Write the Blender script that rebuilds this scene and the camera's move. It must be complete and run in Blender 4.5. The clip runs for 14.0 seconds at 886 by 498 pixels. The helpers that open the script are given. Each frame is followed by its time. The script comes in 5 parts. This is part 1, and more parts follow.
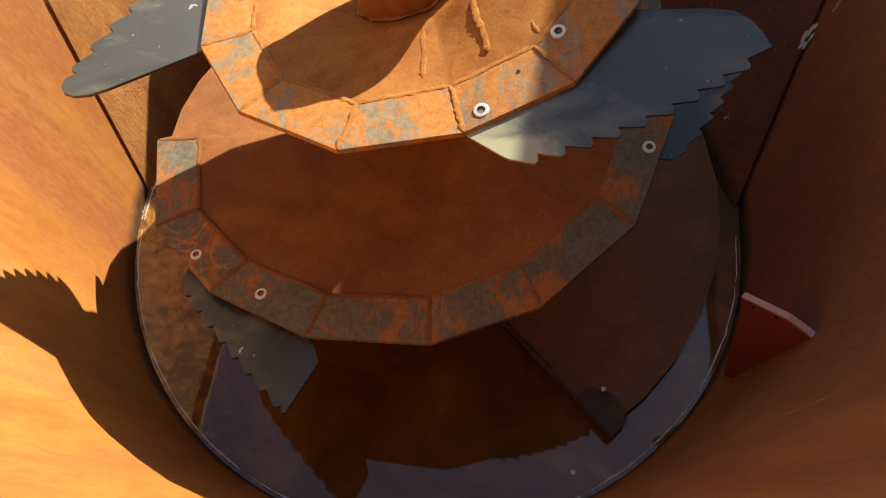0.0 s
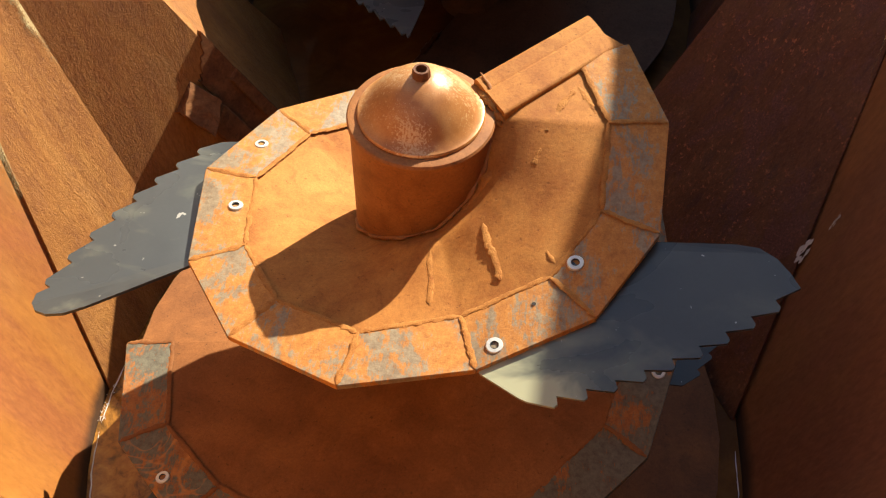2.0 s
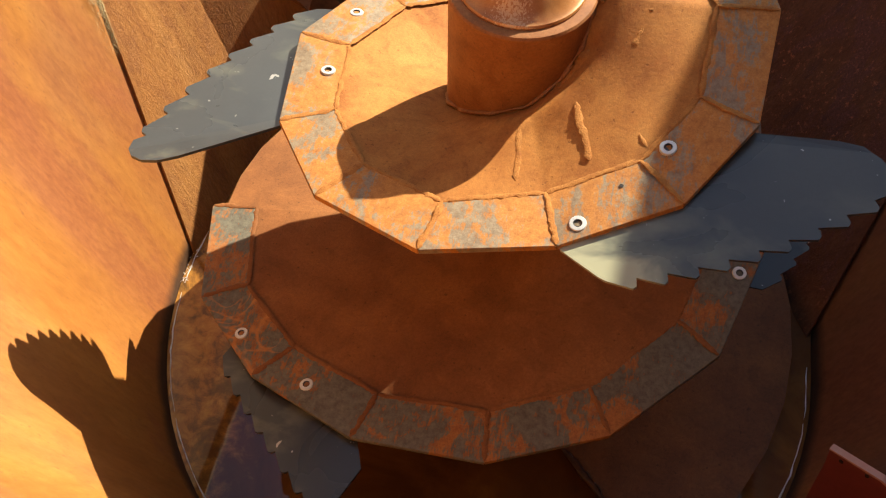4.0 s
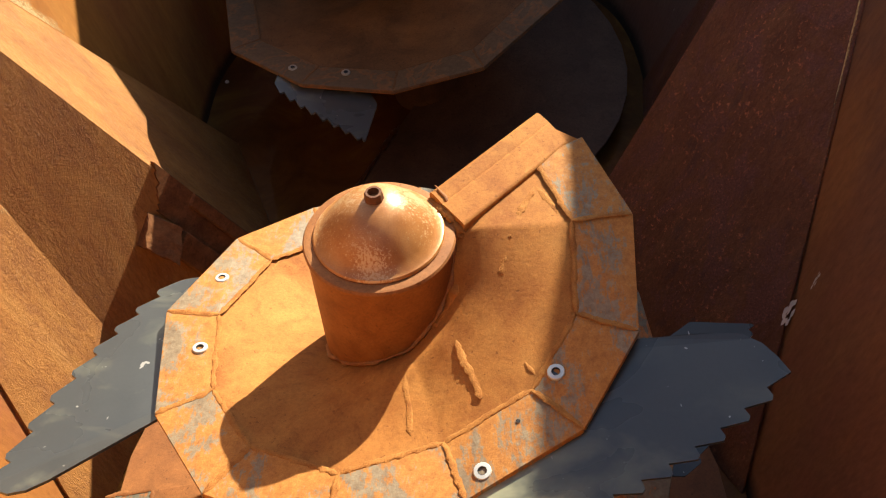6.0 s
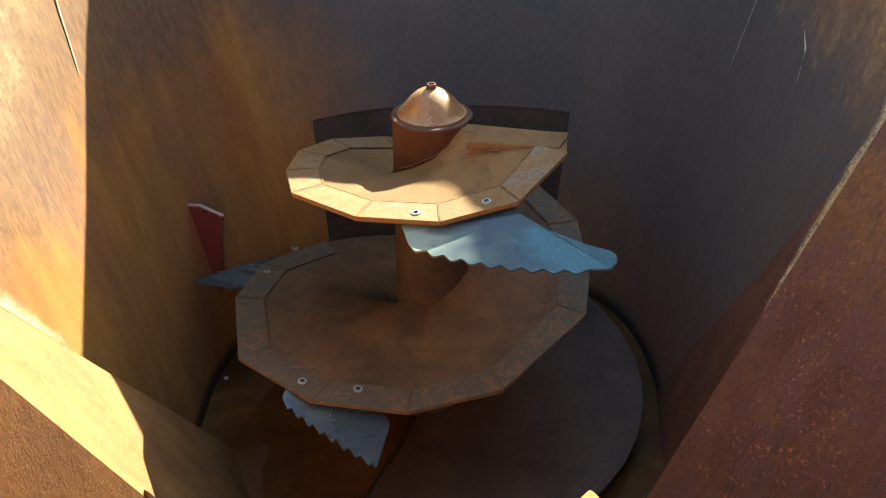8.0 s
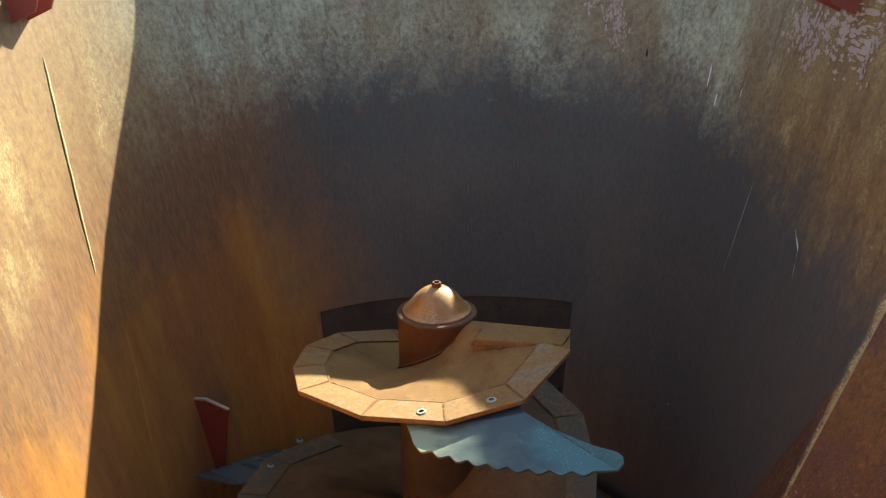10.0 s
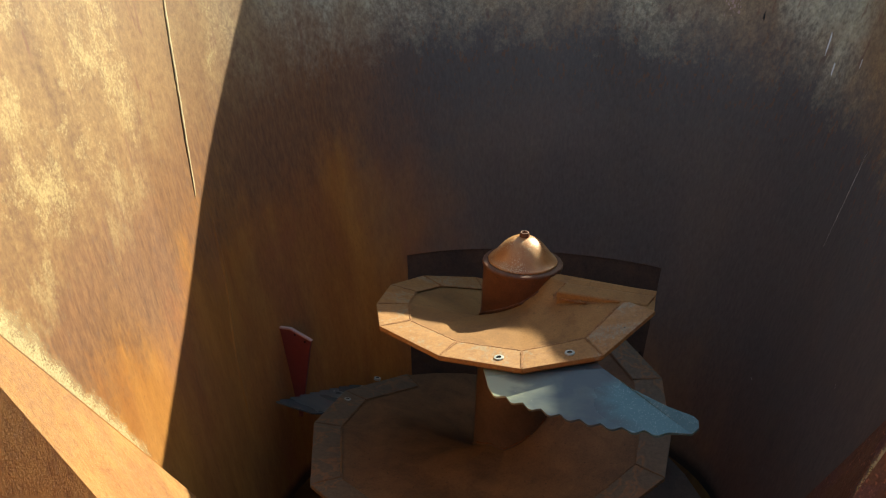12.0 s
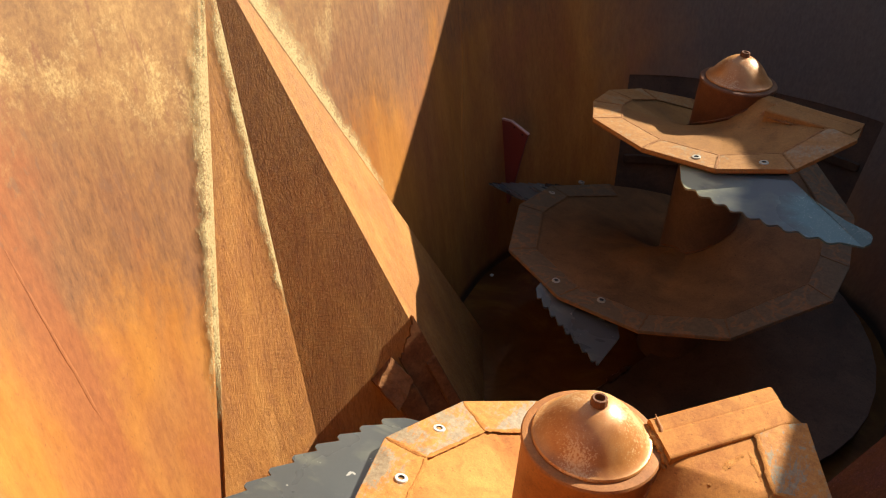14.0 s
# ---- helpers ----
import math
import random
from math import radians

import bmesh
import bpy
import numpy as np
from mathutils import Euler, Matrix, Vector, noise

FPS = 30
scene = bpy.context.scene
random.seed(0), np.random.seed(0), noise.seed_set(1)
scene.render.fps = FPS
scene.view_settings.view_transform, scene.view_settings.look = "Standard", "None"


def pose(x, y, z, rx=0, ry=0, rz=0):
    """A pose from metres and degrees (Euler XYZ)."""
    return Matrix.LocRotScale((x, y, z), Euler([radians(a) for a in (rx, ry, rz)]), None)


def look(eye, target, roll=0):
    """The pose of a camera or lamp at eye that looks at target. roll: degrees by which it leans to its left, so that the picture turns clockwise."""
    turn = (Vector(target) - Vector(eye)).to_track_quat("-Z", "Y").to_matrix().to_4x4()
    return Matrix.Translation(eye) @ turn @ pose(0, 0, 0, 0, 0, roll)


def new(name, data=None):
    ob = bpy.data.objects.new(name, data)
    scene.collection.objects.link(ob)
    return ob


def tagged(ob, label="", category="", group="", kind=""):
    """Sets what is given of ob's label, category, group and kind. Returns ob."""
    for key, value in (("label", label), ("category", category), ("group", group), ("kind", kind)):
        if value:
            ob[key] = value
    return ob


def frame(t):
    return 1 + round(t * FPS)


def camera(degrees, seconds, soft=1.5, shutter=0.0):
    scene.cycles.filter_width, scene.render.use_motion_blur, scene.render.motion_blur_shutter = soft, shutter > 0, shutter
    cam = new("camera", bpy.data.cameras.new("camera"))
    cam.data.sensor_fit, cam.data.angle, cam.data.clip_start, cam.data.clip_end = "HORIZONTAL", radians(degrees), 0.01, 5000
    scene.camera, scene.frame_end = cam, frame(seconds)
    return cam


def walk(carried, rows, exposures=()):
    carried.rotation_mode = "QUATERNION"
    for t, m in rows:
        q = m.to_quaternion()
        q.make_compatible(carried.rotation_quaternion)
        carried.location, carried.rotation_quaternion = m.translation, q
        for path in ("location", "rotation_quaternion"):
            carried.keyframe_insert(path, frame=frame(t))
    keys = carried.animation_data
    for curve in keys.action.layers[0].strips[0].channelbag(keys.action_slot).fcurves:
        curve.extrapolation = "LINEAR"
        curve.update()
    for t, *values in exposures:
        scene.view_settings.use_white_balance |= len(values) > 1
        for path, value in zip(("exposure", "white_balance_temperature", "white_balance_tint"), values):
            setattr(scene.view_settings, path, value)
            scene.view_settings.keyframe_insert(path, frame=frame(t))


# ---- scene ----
cam = camera(52.7, 14.0, 1.15)
PATH = [
    (0, (0.281, -1.502, 2.598), (0.115, -0.584, 0.829), -4.5),
    (0.5, (0.219, -1.424, 2.57), (0.088, -0.352, 0.887), -0.5),
    (1, (0.174, -1.366, 2.582), (0.048, -0.165, 0.987), 0.4),
    (1.5, (0.149, -1.314, 2.568), (0.053, -0.076, 1.0), 1.1),
    (2, (0.149, -1.307, 2.561), (0.06, -0.088, 0.978), 2.0),
    (2.5, (0.125, -1.335, 2.534), (-0.022, -0.177, 0.91), 2.9),
    (3, (0.102, -1.367, 2.514), (-0.107, -0.3, 0.836), 3.3),
    (3.2, (0.102, -1.378, 2.511), (-0.117, -0.343, 0.814), 3.3),
    (5.3, (0.201, -1.317, 2.546), (0.036, -0.223, 0.88), -7.1),
    (5.5, (0.2, -1.279, 2.569), (0.048, -0.102, 0.959), -7.2),
    (6, (0.178, -1.195, 2.572), (0.116, 0.148, 1.092), -3.7),
    (6.5, (0.151, -1.108, 2.592), (0.149, 0.365, 1.238), -1.1),
    (7, (0.111, -1.025, 2.632), (0.103, 0.567, 1.422), -1.1),
    (7.5, (0.064, -0.929, 2.635), (0.06, 0.74, 1.534), -0.7),
    (8, (0.045, -0.923, 2.655), (0.042, 0.779, 1.604), -0.2),
    (8.5, (0.039, -0.924, 2.665), (0.024, 0.798, 1.649), -0.0),
    (9, (0.042, -0.915, 2.69), (0.02, 0.852, 1.752), -0.7),
    (9.2, (0.039, -0.918, 2.701), (0.018, 0.874, 1.813), -0.9),
    (11.3, (0.064, -0.944, 2.794), (0.051, 0.977, 2.235), 0.3),
    (11.5, (0.064, -0.943, 2.793), (0.026, 0.957, 2.17), 0.6),
    (12, (0.052, -0.953, 2.708), (-0.158, 0.873, 1.919), 1.9),
    (12.5, (-0.014, -1.023, 2.691), (-0.413, 0.707, 1.772), 2.3),
    (13, (0.022, -1.073, 2.643), (-0.418, 0.586, 1.616), 2.6),
    (13.5, (0.08, -1.251, 2.646), (-0.417, 0.354, 1.559), 2.7),
    (14, (0.174, -1.419, 2.668), (-0.426, 0.139, 1.567), 4.6),
]
EXPOSURES = [(0.0, 1.13, 7000, 7), (1.0, 1.2, 7000, 7), (2.0, 1.22, 7000, 7), (3.2, 1.22, 7000, 7), (6.2, 1.3, 7000, 7), (6.6, 1.58, 6300, 1), (7.0, 1.78, 4800, -12), (7.5, 2.3, 5150, -16), (9.0, 2.2, 5750, -17), (11.3, 1.48, 6250, -13), (11.6, 1.48, 6250, -12), (12.2, 1.4, 6700, -6), (12.8, 1.32, 7100, 3), (14.0, 1.3, 7200, 6)]
walk(cam, [(t, look(eye, target, roll)) for t, eye, target, roll in PATH], EXPOSURES)


# ---- world and sun ----
SUN_AZ, SUN_EL = 60.0, 33.9          # degrees: azimuth from +x towards +y, elevation
world = bpy.data.worlds.new("world")
scene.world = world
world.use_nodes = True
wn = world.node_tree
sky = wn.nodes.new("ShaderNodeTexSky")
sky.sky_type = "NISHITA"
sky.sun_disc = False
sky.sun_elevation = radians(SUN_EL)
sky.sun_rotation = radians(90 - SUN_AZ)
wn.nodes["Background"].inputs["Strength"].default_value = 0.092
wn.links.new(sky.outputs["Color"], wn.nodes["Background"].inputs["Color"])
lamp = bpy.data.lights.new("sun", "SUN")
lamp.energy = 5.0
lamp.angle = radians(0.53)
lamp.color = (1.0, 0.93, 0.82)
sun_to = Vector((math.cos(radians(SUN_EL)) * math.cos(radians(SUN_AZ)), math.cos(radians(SUN_EL)) * math.sin(radians(SUN_AZ)), math.sin(radians(SUN_EL))))
sun = new("sun", lamp)
sun.matrix_world = look(sun_to * 20, (0, 0, 0))
tagged(sun, kind="structure")


# ---- materials ----
class Nodes:
    """A short way to write a node material."""

    def __init__(self, name):
        self.m = bpy.data.materials.new(name)
        self.m.use_nodes = True
        self.t = self.m.node_tree
        self.bsdf = self.t.nodes["Principled BSDF"]
        self.co = self.t.nodes.new("ShaderNodeTexCoord").outputs["Object"]

    def set(self, socket, value):
        if hasattr(value, "links"):
            self.t.links.new(value, socket)
        else:
            socket.default_value = value

    def scaled(self, sx, sy, sz, turn=(0, 0, 0)):
        n = self.t.nodes.new("ShaderNodeMapping")
        n.inputs["Scale"].default_value = (sx, sy, sz)
        n.inputs["Rotation"].default_value = turn
        self.t.links.new(self.co, n.inputs["Vector"])
        return n.outputs["Vector"]

    def noise(self, vec, scale=5.0, detail=6.0, rough=0.6, warp=0.0):
        n = self.t.nodes.new("ShaderNodeTexNoise")
        self.t.links.new(vec, n.inputs["Vector"])
        n.inputs["Scale"].default_value = scale
        n.inputs["Detail"].default_value = detail
        n.inputs["Roughness"].default_value = rough
        n.inputs["Distortion"].default_value = warp
        return n.outputs["Fac"]

    def cells(self, vec, scale):
        n = self.t.nodes.new("ShaderNodeTexVoronoi")
        self.t.links.new(vec, n.inputs["Vector"])
        n.inputs["Scale"].default_value = scale
        return n.outputs["Distance"]

    def ramp(self, fac, *stops):
        n = self.t.nodes.new("ShaderNodeValToRGB")
        e = n.color_ramp.elements
        while len(e) < len(stops):
            e.new(0.5)
        for el, (p, c) in zip(e, stops):
            el.position = p
            el.color = (*c, 1) if isinstance(c, tuple) else (c, c, c, 1)
        self.t.links.new(fac, n.inputs["Fac"])
        return n.outputs["Color"]

    def mix(self, fac, a, b, mode="MIX"):
        n = self.t.nodes.new("ShaderNodeMix")
        n.data_type, n.blend_type = "RGBA", mode
        for key, v in ((0, fac), (6, a), (7, b)):
            if isinstance(v, tuple):
                v = (*v, 1)
            self.set(n.inputs[key], v)
        return n.outputs[2]

    def math(self, op, a, b=0.0):
        n = self.t.nodes.new("ShaderNodeMath")
        n.operation = op
        self.set(n.inputs[0], a)
        self.set(n.inputs[1], b)
        return n.outputs[0]

    def height(self):
        n = self.t.nodes.new("ShaderNodeSeparateXYZ")
        self.t.links.new(self.co, n.inputs[0])
        return n.outputs["Z"]

    def random(self):
        return self.t.nodes.new("ShaderNodeObjectInfo").outputs["Random"]

    def finish(self, color, rough=0.7, metal=0.0, bump=None, strength=0.3, dist=0.01, spec=0.5):
        self.set(self.bsdf.inputs["Base Color"], (*color, 1) if isinstance(color, tuple) else color)
        self.set(self.bsdf.inputs["Roughness"], rough)
        self.set(self.bsdf.inputs["Metallic"], metal)
        self.bsdf.inputs["Specular IOR Level"].default_value = spec
        if bump is not None:
            n = self.t.nodes.new("ShaderNodeBump")
            n.inputs["Strength"].default_value = strength
            n.inputs["Distance"].default_value = dist
            self.t.links.new(bump, n.inputs["Height"])
            self.t.links.new(n.outputs["Normal"], self.bsdf.inputs["Normal"])
        return self.m


def rust_material(name, dark, mid, light, fine=85.0, patch=4.0, rough=0.8, strength=0.28):
    """Rust with soft patches, streaky stains, fine grain and small dark pits."""
    n = Nodes(name)
    at = n.scaled(1, 1, 1)
    big = n.noise(at, patch, 5, 0.6, 0.4)
    small = n.noise(at, fine * 1.7, 6, 0.7)
    grit = n.noise(at, fine * 6, 3, 0.6)
    stain = n.noise(n.scaled(1, 1, 1, (0.2, 0.1, 0.8)), patch * 2.6, 6, 0.65, 0.9)
    c = n.ramp(big, (0.3, dark), (0.52, mid), (0.75, light))
    c = n.mix(n.ramp(stain, (0.52, 0.0), (0.66, 0.35)), c, tuple(v * 0.72 for v in dark))
    c = n.mix(n.ramp(stain, (0.32, 0.3), (0.44, 0.0)), c, tuple(min(1, v * 1.12) for v in light))
    c = n.mix(0.45, c, n.ramp(small, (0.3, (0.45, 0.4, 0.36)), (0.6, (1.0, 0.97, 0.93))), "MULTIPLY")
    c = n.mix(0.3, c, n.ramp(grit, (0.35, (0.4, 0.35, 0.3)), (0.65, (1.0, 1.0, 1.0))), "MULTIPLY")
    pit = n.ramp(n.noise(at, fine * 1.1, 3, 0.5), (0.66, 0.0), (0.72, 0.55))
    c = n.mix(pit, c, tuple(v * 0.4 for v in dark))
    h = n.math("ADD", n.math("MULTIPLY", small, 0.8), n.math("MULTIPLY", grit, 0.35))
    return n.finish(c, rough, 0.0, n.math("SUBTRACT", n.math("ADD", h, n.math("MULTIPLY", big, 0.3)), n.math("MULTIPLY", pit, 0.4)), strength, 0.003, 0.3)


def wall_material():
    """Rusty tub plate: worn orange-brown streaks below, mottled grey remains of paint above, red under the rim."""
    n = Nodes("tub_rust")
    far = n.t.nodes.new("ShaderNodeSeparateXYZ")
    n.t.links.new(n.co, far.inputs[0])
    streak = n.noise(n.scaled(1, 1, 0.06), 9, 7, 0.6)
    fine = n.noise(n.scaled(1, 1, 0.25), 75, 6, 0.7)
    patch = n.noise(n.scaled(1, 1, 0.5), 1.5, 5, 0.6, 0.5)
    speck = n.noise(n.scaled(1, 1, 0.8), 42, 9, 0.8)
    blot = n.noise(n.scaled(1, 1, 0.7), 5, 7, 0.7, 0.4)
    low = n.ramp(streak, (0.3, (0.33, 0.125, 0.026)), (0.5, (0.41, 0.168, 0.035)), (0.7, (0.48, 0.215, 0.047)))
    thread = n.noise(n.scaled(1, 1, 0.06), 70, 6, 0.75)
    low = n.mix(0.24, low, n.ramp(thread, (0.32, (0.5, 0.42, 0.36)), (0.58, (1.0, 1.0, 1.0))), "MULTIPLY")
    band = n.noise(n.scaled(1, 1, 0.08), 2.3, 4, 0.55, 0.3)
    low = n.mix(n.ramp(band, (0.46, 0.0), (0.62, 0.6)), low, n.ramp(fine, (0.3, (0.24, 0.075, 0.025)), (0.7, (0.33, 0.115, 0.036))))
    pore = n.noise(n.scaled(1, 1, 0.45, (0.0, 0.5, 0.0)), 130, 4, 0.6)
    low = n.mix(n.ramp(pore, (0.60, 0.0), (0.70, 0.5)), low, (0.20, 0.075, 0.028))
    low = n.mix(0.3, low, n.ramp(fine, (0.3, (0.55, 0.5, 0.46)), (0.65, (1.0, 1.0, 1.0))), "MULTIPLY")
    low = n.mix(n.ramp(patch, (0.46, 0.0), (0.68, 0.5)), low, n.ramp(fine, (0.3, (0.15, 0.058, 0.032)), (0.7, (0.25, 0.098, 0.05))))
    low = n.mix(n.ramp(n.noise(n.scaled(1, 1, 0.6), 3.1, 6, 0.65, 0.8), (0.56, 0.0), (0.68, 0.4)), low, (0.30, 0.09, 0.045))
    flake = n.noise(n.scaled(1, 1, 0.85), 95, 7, 0.8)
    bare = n.ramp(n.math("ADD", n.math("MULTIPLY", speck, 0.6), n.math("MULTIPLY", streak, 0.4)), (0.38, (0.165, 0.080, 0.036)), (0.52, (0.27, 0.142, 0.054)), (0.64, (0.40, 0.235, 0.090)))
    bare = n.mix(n.ramp(n.math("MULTIPLY", far.outputs["Y"], 0.25), (0.64, 0.0), (0.78, 0.7)), bare, n.ramp(speck, (0.38, (0.17, 0.125, 0.09)), (0.6, (0.46, 0.36, 0.25))))
    cover = n.math("ADD", n.math("MULTIPLY", flake, 0.7), n.math("MULTIPLY", n.math("SUBTRACT", blot, 0.5), 1.1))
    top = n.mix(n.ramp(cover, (0.37, 0.0), (0.53, 0.72)), bare, n.ramp(flake, (0.35, (0.36, 0.23, 0.09)), (0.62, (0.56, 0.40, 0.175))))
    grey = n.ramp(speck, (0.38, (0.26, 0.235, 0.17)), (0.6, (0.62, 0.55, 0.40)))
    top = n.mix(n.math("MULTIPLY", n.ramp(blot, (0.32, 0.1), (0.68, 0.75)), n.ramp(n.math("MULTIPLY", far.outputs["Y"], 0.25), (0.68, 0.0), (0.80, 1.0))), top, grey)
    top = n.mix(n.ramp(patch, (0.38, 0.7), (0.52, 0.0)), top, n.ramp(speck, (0.35, (0.17, 0.08, 0.036)), (0.6, (0.28, 0.145, 0.058))))
    drip = n.noise(n.scaled(1, 1, 0.045), 22, 3, 0.5)
    top = n.mix(n.ramp(drip, (0.63, 0.0), (0.68, 0.5)), top, (0.17, 0.062, 0.038))
    edge = n.math("ADD", n.height(), n.math("MULTIPLY", n.math("SUBTRACT", blot, 0.5), 0.45))
    edge = n.math("ADD", edge, n.math("MULTIPLY", n.math("SUBTRACT", 3.4, far.outputs["Y"]), 0.16))
    edge = n.math("SUBTRACT", edge, n.math("MULTIPLY", n.math("MAXIMUM", n.math("SUBTRACT", 0.35, far.outputs["Y"]), 0.0), 0.8))
    edge = n.math("ADD", edge, n.math("MULTIPLY", n.math("SUBTRACT", speck, 0.5), 0.35))
    # dark grey over the far end and right side, weaker near the floor
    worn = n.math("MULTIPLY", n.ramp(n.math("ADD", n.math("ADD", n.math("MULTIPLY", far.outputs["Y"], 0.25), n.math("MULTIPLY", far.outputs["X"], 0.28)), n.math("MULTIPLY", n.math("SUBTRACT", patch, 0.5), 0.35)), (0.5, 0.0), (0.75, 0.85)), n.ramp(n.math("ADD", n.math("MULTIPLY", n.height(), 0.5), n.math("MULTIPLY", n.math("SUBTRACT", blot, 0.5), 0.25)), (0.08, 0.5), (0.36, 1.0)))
    stain = n.math("ADD", n.math("MULTIPLY", edge, 0.333), n.math("MULTIPLY", n.math("SUBTRACT", patch, 0.5), 0.25))
    blotch = n.noise(n.scaled(1, 1, 0.5), 11, 7, 0.72, 0.5)
    low = n.mix(n.ramp(n.math("ADD", stain, n.math("MULTIPLY", n.math("SUBTRACT", blotch, 0.5), 0.14)), (0.44, 0.0), (0.53, 0.85)), low, n.ramp(thread, (0.35, (0.11, 0.050, 0.028)), (0.62, (0.235, 0.110, 0.048))))
    run = n.math("ADD", n.math("ADD", far.outputs["Y"], 0.23), n.math("MULTIPLY", n.math("SUBTRACT", streak, 0.5), 0.5))
    run = n.math("ADD", n.math("ABSOLUTE", run), n.math("MULTIPLY", n.math("SUBTRACT", blot, 0.5), 0.1))
    low = n.mix(n.ramp(run, (0.04, 0.75), (0.16, 0.0)), low, n.ramp(fine, (0.3, (0.20, 0.062, 0.024)), (0.7, (0.31, 0.105, 0.038))))
    # right side darkened in the colour, which deepens its shade
    right_shade = n.math("ADD", n.math("MULTIPLY", far.outputs["X"], 0.5), n.math("MULTIPLY", n.math("SUBTRACT", patch, 0.5), 0.5))
    low = n.mix(n.ramp(right_shade, (0.25, 0.0), (0.52, 0.6)), low, n.ramp(fine, (0.3, (0.105, 0.046, 0.030)), (0.7, (0.175, 0.080, 0.050))))
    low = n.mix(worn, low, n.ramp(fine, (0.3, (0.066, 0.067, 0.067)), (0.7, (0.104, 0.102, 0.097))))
    band = n.math("MULTIPLY", edge, 0.333)
    pit = n.noise(n.scaled(1, 1, 0.38), 40, 5, 0.65)
    pits = n.math("MULTIPLY", n.ramp(pit, (0.57, 0.0), (0.63, 0.75)), n.ramp(band, (0.49, 0.0), (0.56, 1.0)))
    low = n.mix(pits, low, (0.17, 0.082, 0.045))
    c = n.mix(n.ramp(band, (0.60, 0.0), (0.71, 1.0)), low, top)
    red = n.ramp(n.noise(n.scaled(1, 1, 1), 30, 6, 0.7), (0.35, (0.21, 0.038, 0.035)), (0.6, (0.34, 0.08, 0.07)))
    # shade along the wall's foot, painted dark into the colour
    foot_shade = n.math("ADD", n.height(), n.math("MULTIPLY", n.math("SUBTRACT", blot, 0.5), 0.06))
    c = n.mix(n.ramp(foot_shade, (0.025, 0.9), (0.07, 0.0)), c, (0.03, 0.018, 0.012))
    edge2 = n.math("ADD", n.height(), n.math("MULTIPLY", n.math("SUBTRACT", blot, 0.5), 0.3))
    c = n.mix(n.ramp(n.math("MULTIPLY", edge2, 0.333), (0.835, 0.0), (0.875, 0.9)), c, red)
    dent = n.math("MULTIPLY", n.noise(n.scaled(1, 1, 0.3), 1.8, 1, 0.4), 14.0)
    return n.finish(c, n.ramp(patch, (0.4, 0.55), (0.6, 0.75)), 0.0, n.math("ADD", dent, n.math("ADD", n.math("ADD", streak, thread), n.math("MULTIPLY", speck, 0.8))), 0.2, 0.004, 0.35)


def plate_material(name, amount, start=0.53, dark=1.0, rusts=((0.30, 0.108, 0.022), (0.45, 0.18, 0.036), (0.54, 0.25, 0.058)), scribble=0.0):
    """Hard-faced rim plates: rust over blue-grey mill scale, scraped in short strokes; low plates carry rust scribbles."""
    n = Nodes(name)
    shift = n.t.nodes.new("ShaderNodeVectorMath")
    n.t.links.new(n.co, shift.inputs[0])
    n.set(shift.inputs[1], n.random())
    vec = shift.outputs[0]
    a = n.noise(vec, 5.5, 5, 0.6, 1.0)
    b = n.noise(vec, 60, 8, 0.75)
    g = n.noise(vec, 260, 4, 0.6)
    stretch = n.t.nodes.new("ShaderNodeMapping")
    stretch.inputs["Rotation"].default_value = (0.0, 0.0, 0.9)
    stretch.inputs["Scale"].default_value = (3.0, 0.8, 1.0)
    n.t.links.new(vec, stretch.inputs["Vector"])
    stroke = n.noise(stretch.outputs["Vector"], 38, 5, 0.65, 0.6)
    rust = n.ramp(b, (0.3, rusts[0]), (0.5, rusts[1]), (0.72, rusts[2]))
    rust = n.mix(0.3, rust, n.ramp(g, (0.35, (0.4, 0.35, 0.3)), (0.6, (1.0, 1.0, 1.0))), "MULTIPLY")
    scale = n.ramp(b, (0.35, (0.14 * dark, 0.154 * dark, 0.120 * dark)), (0.65, (0.33 * dark, 0.36 * dark, 0.275 * dark)))
    where = n.math("ADD", n.math("MULTIPLY", a, 0.68), n.math("MULTIPLY", stroke, 0.32))
    fac = n.ramp(n.math("ADD", where, n.math("MULTIPLY", n.math("SUBTRACT", b, 0.5), 0.35)), (start, 0.0), (start + 0.05, amount))
    c = n.mix(fac, rust, scale)
    if scribble:
        w = n.noise(vec, 6, 2, 0.5, 1.6)
        line = n.math("ABSOLUTE", n.math("SUBTRACT", n.math("ADD", w, n.math("MULTIPLY", n.math("SUBTRACT", b, 0.5), 0.06)), 0.5), 0.0)
        c = n.mix(n.math("MULTIPLY", n.ramp(n.math("ADD", line, n.math("MULTIPLY", n.math("SUBTRACT", a, 0.45), 0.25)), (0.010, scribble), (0.05, 0.0)), n.ramp(n.random(), (0.62, 0.0), (0.63, 1.0))), c, n.ramp(b, (0.3, (0.36, 0.13, 0.03)), (0.7, (0.50, 0.22, 0.06))))
    return n.finish(c, n.ramp(a, (0.4, 0.8), (0.6, 0.55)), 0.0, n.math("ADD", b, n.math("MULTIPLY", g, 0.4)), 0.35, 0.003, 0.4)


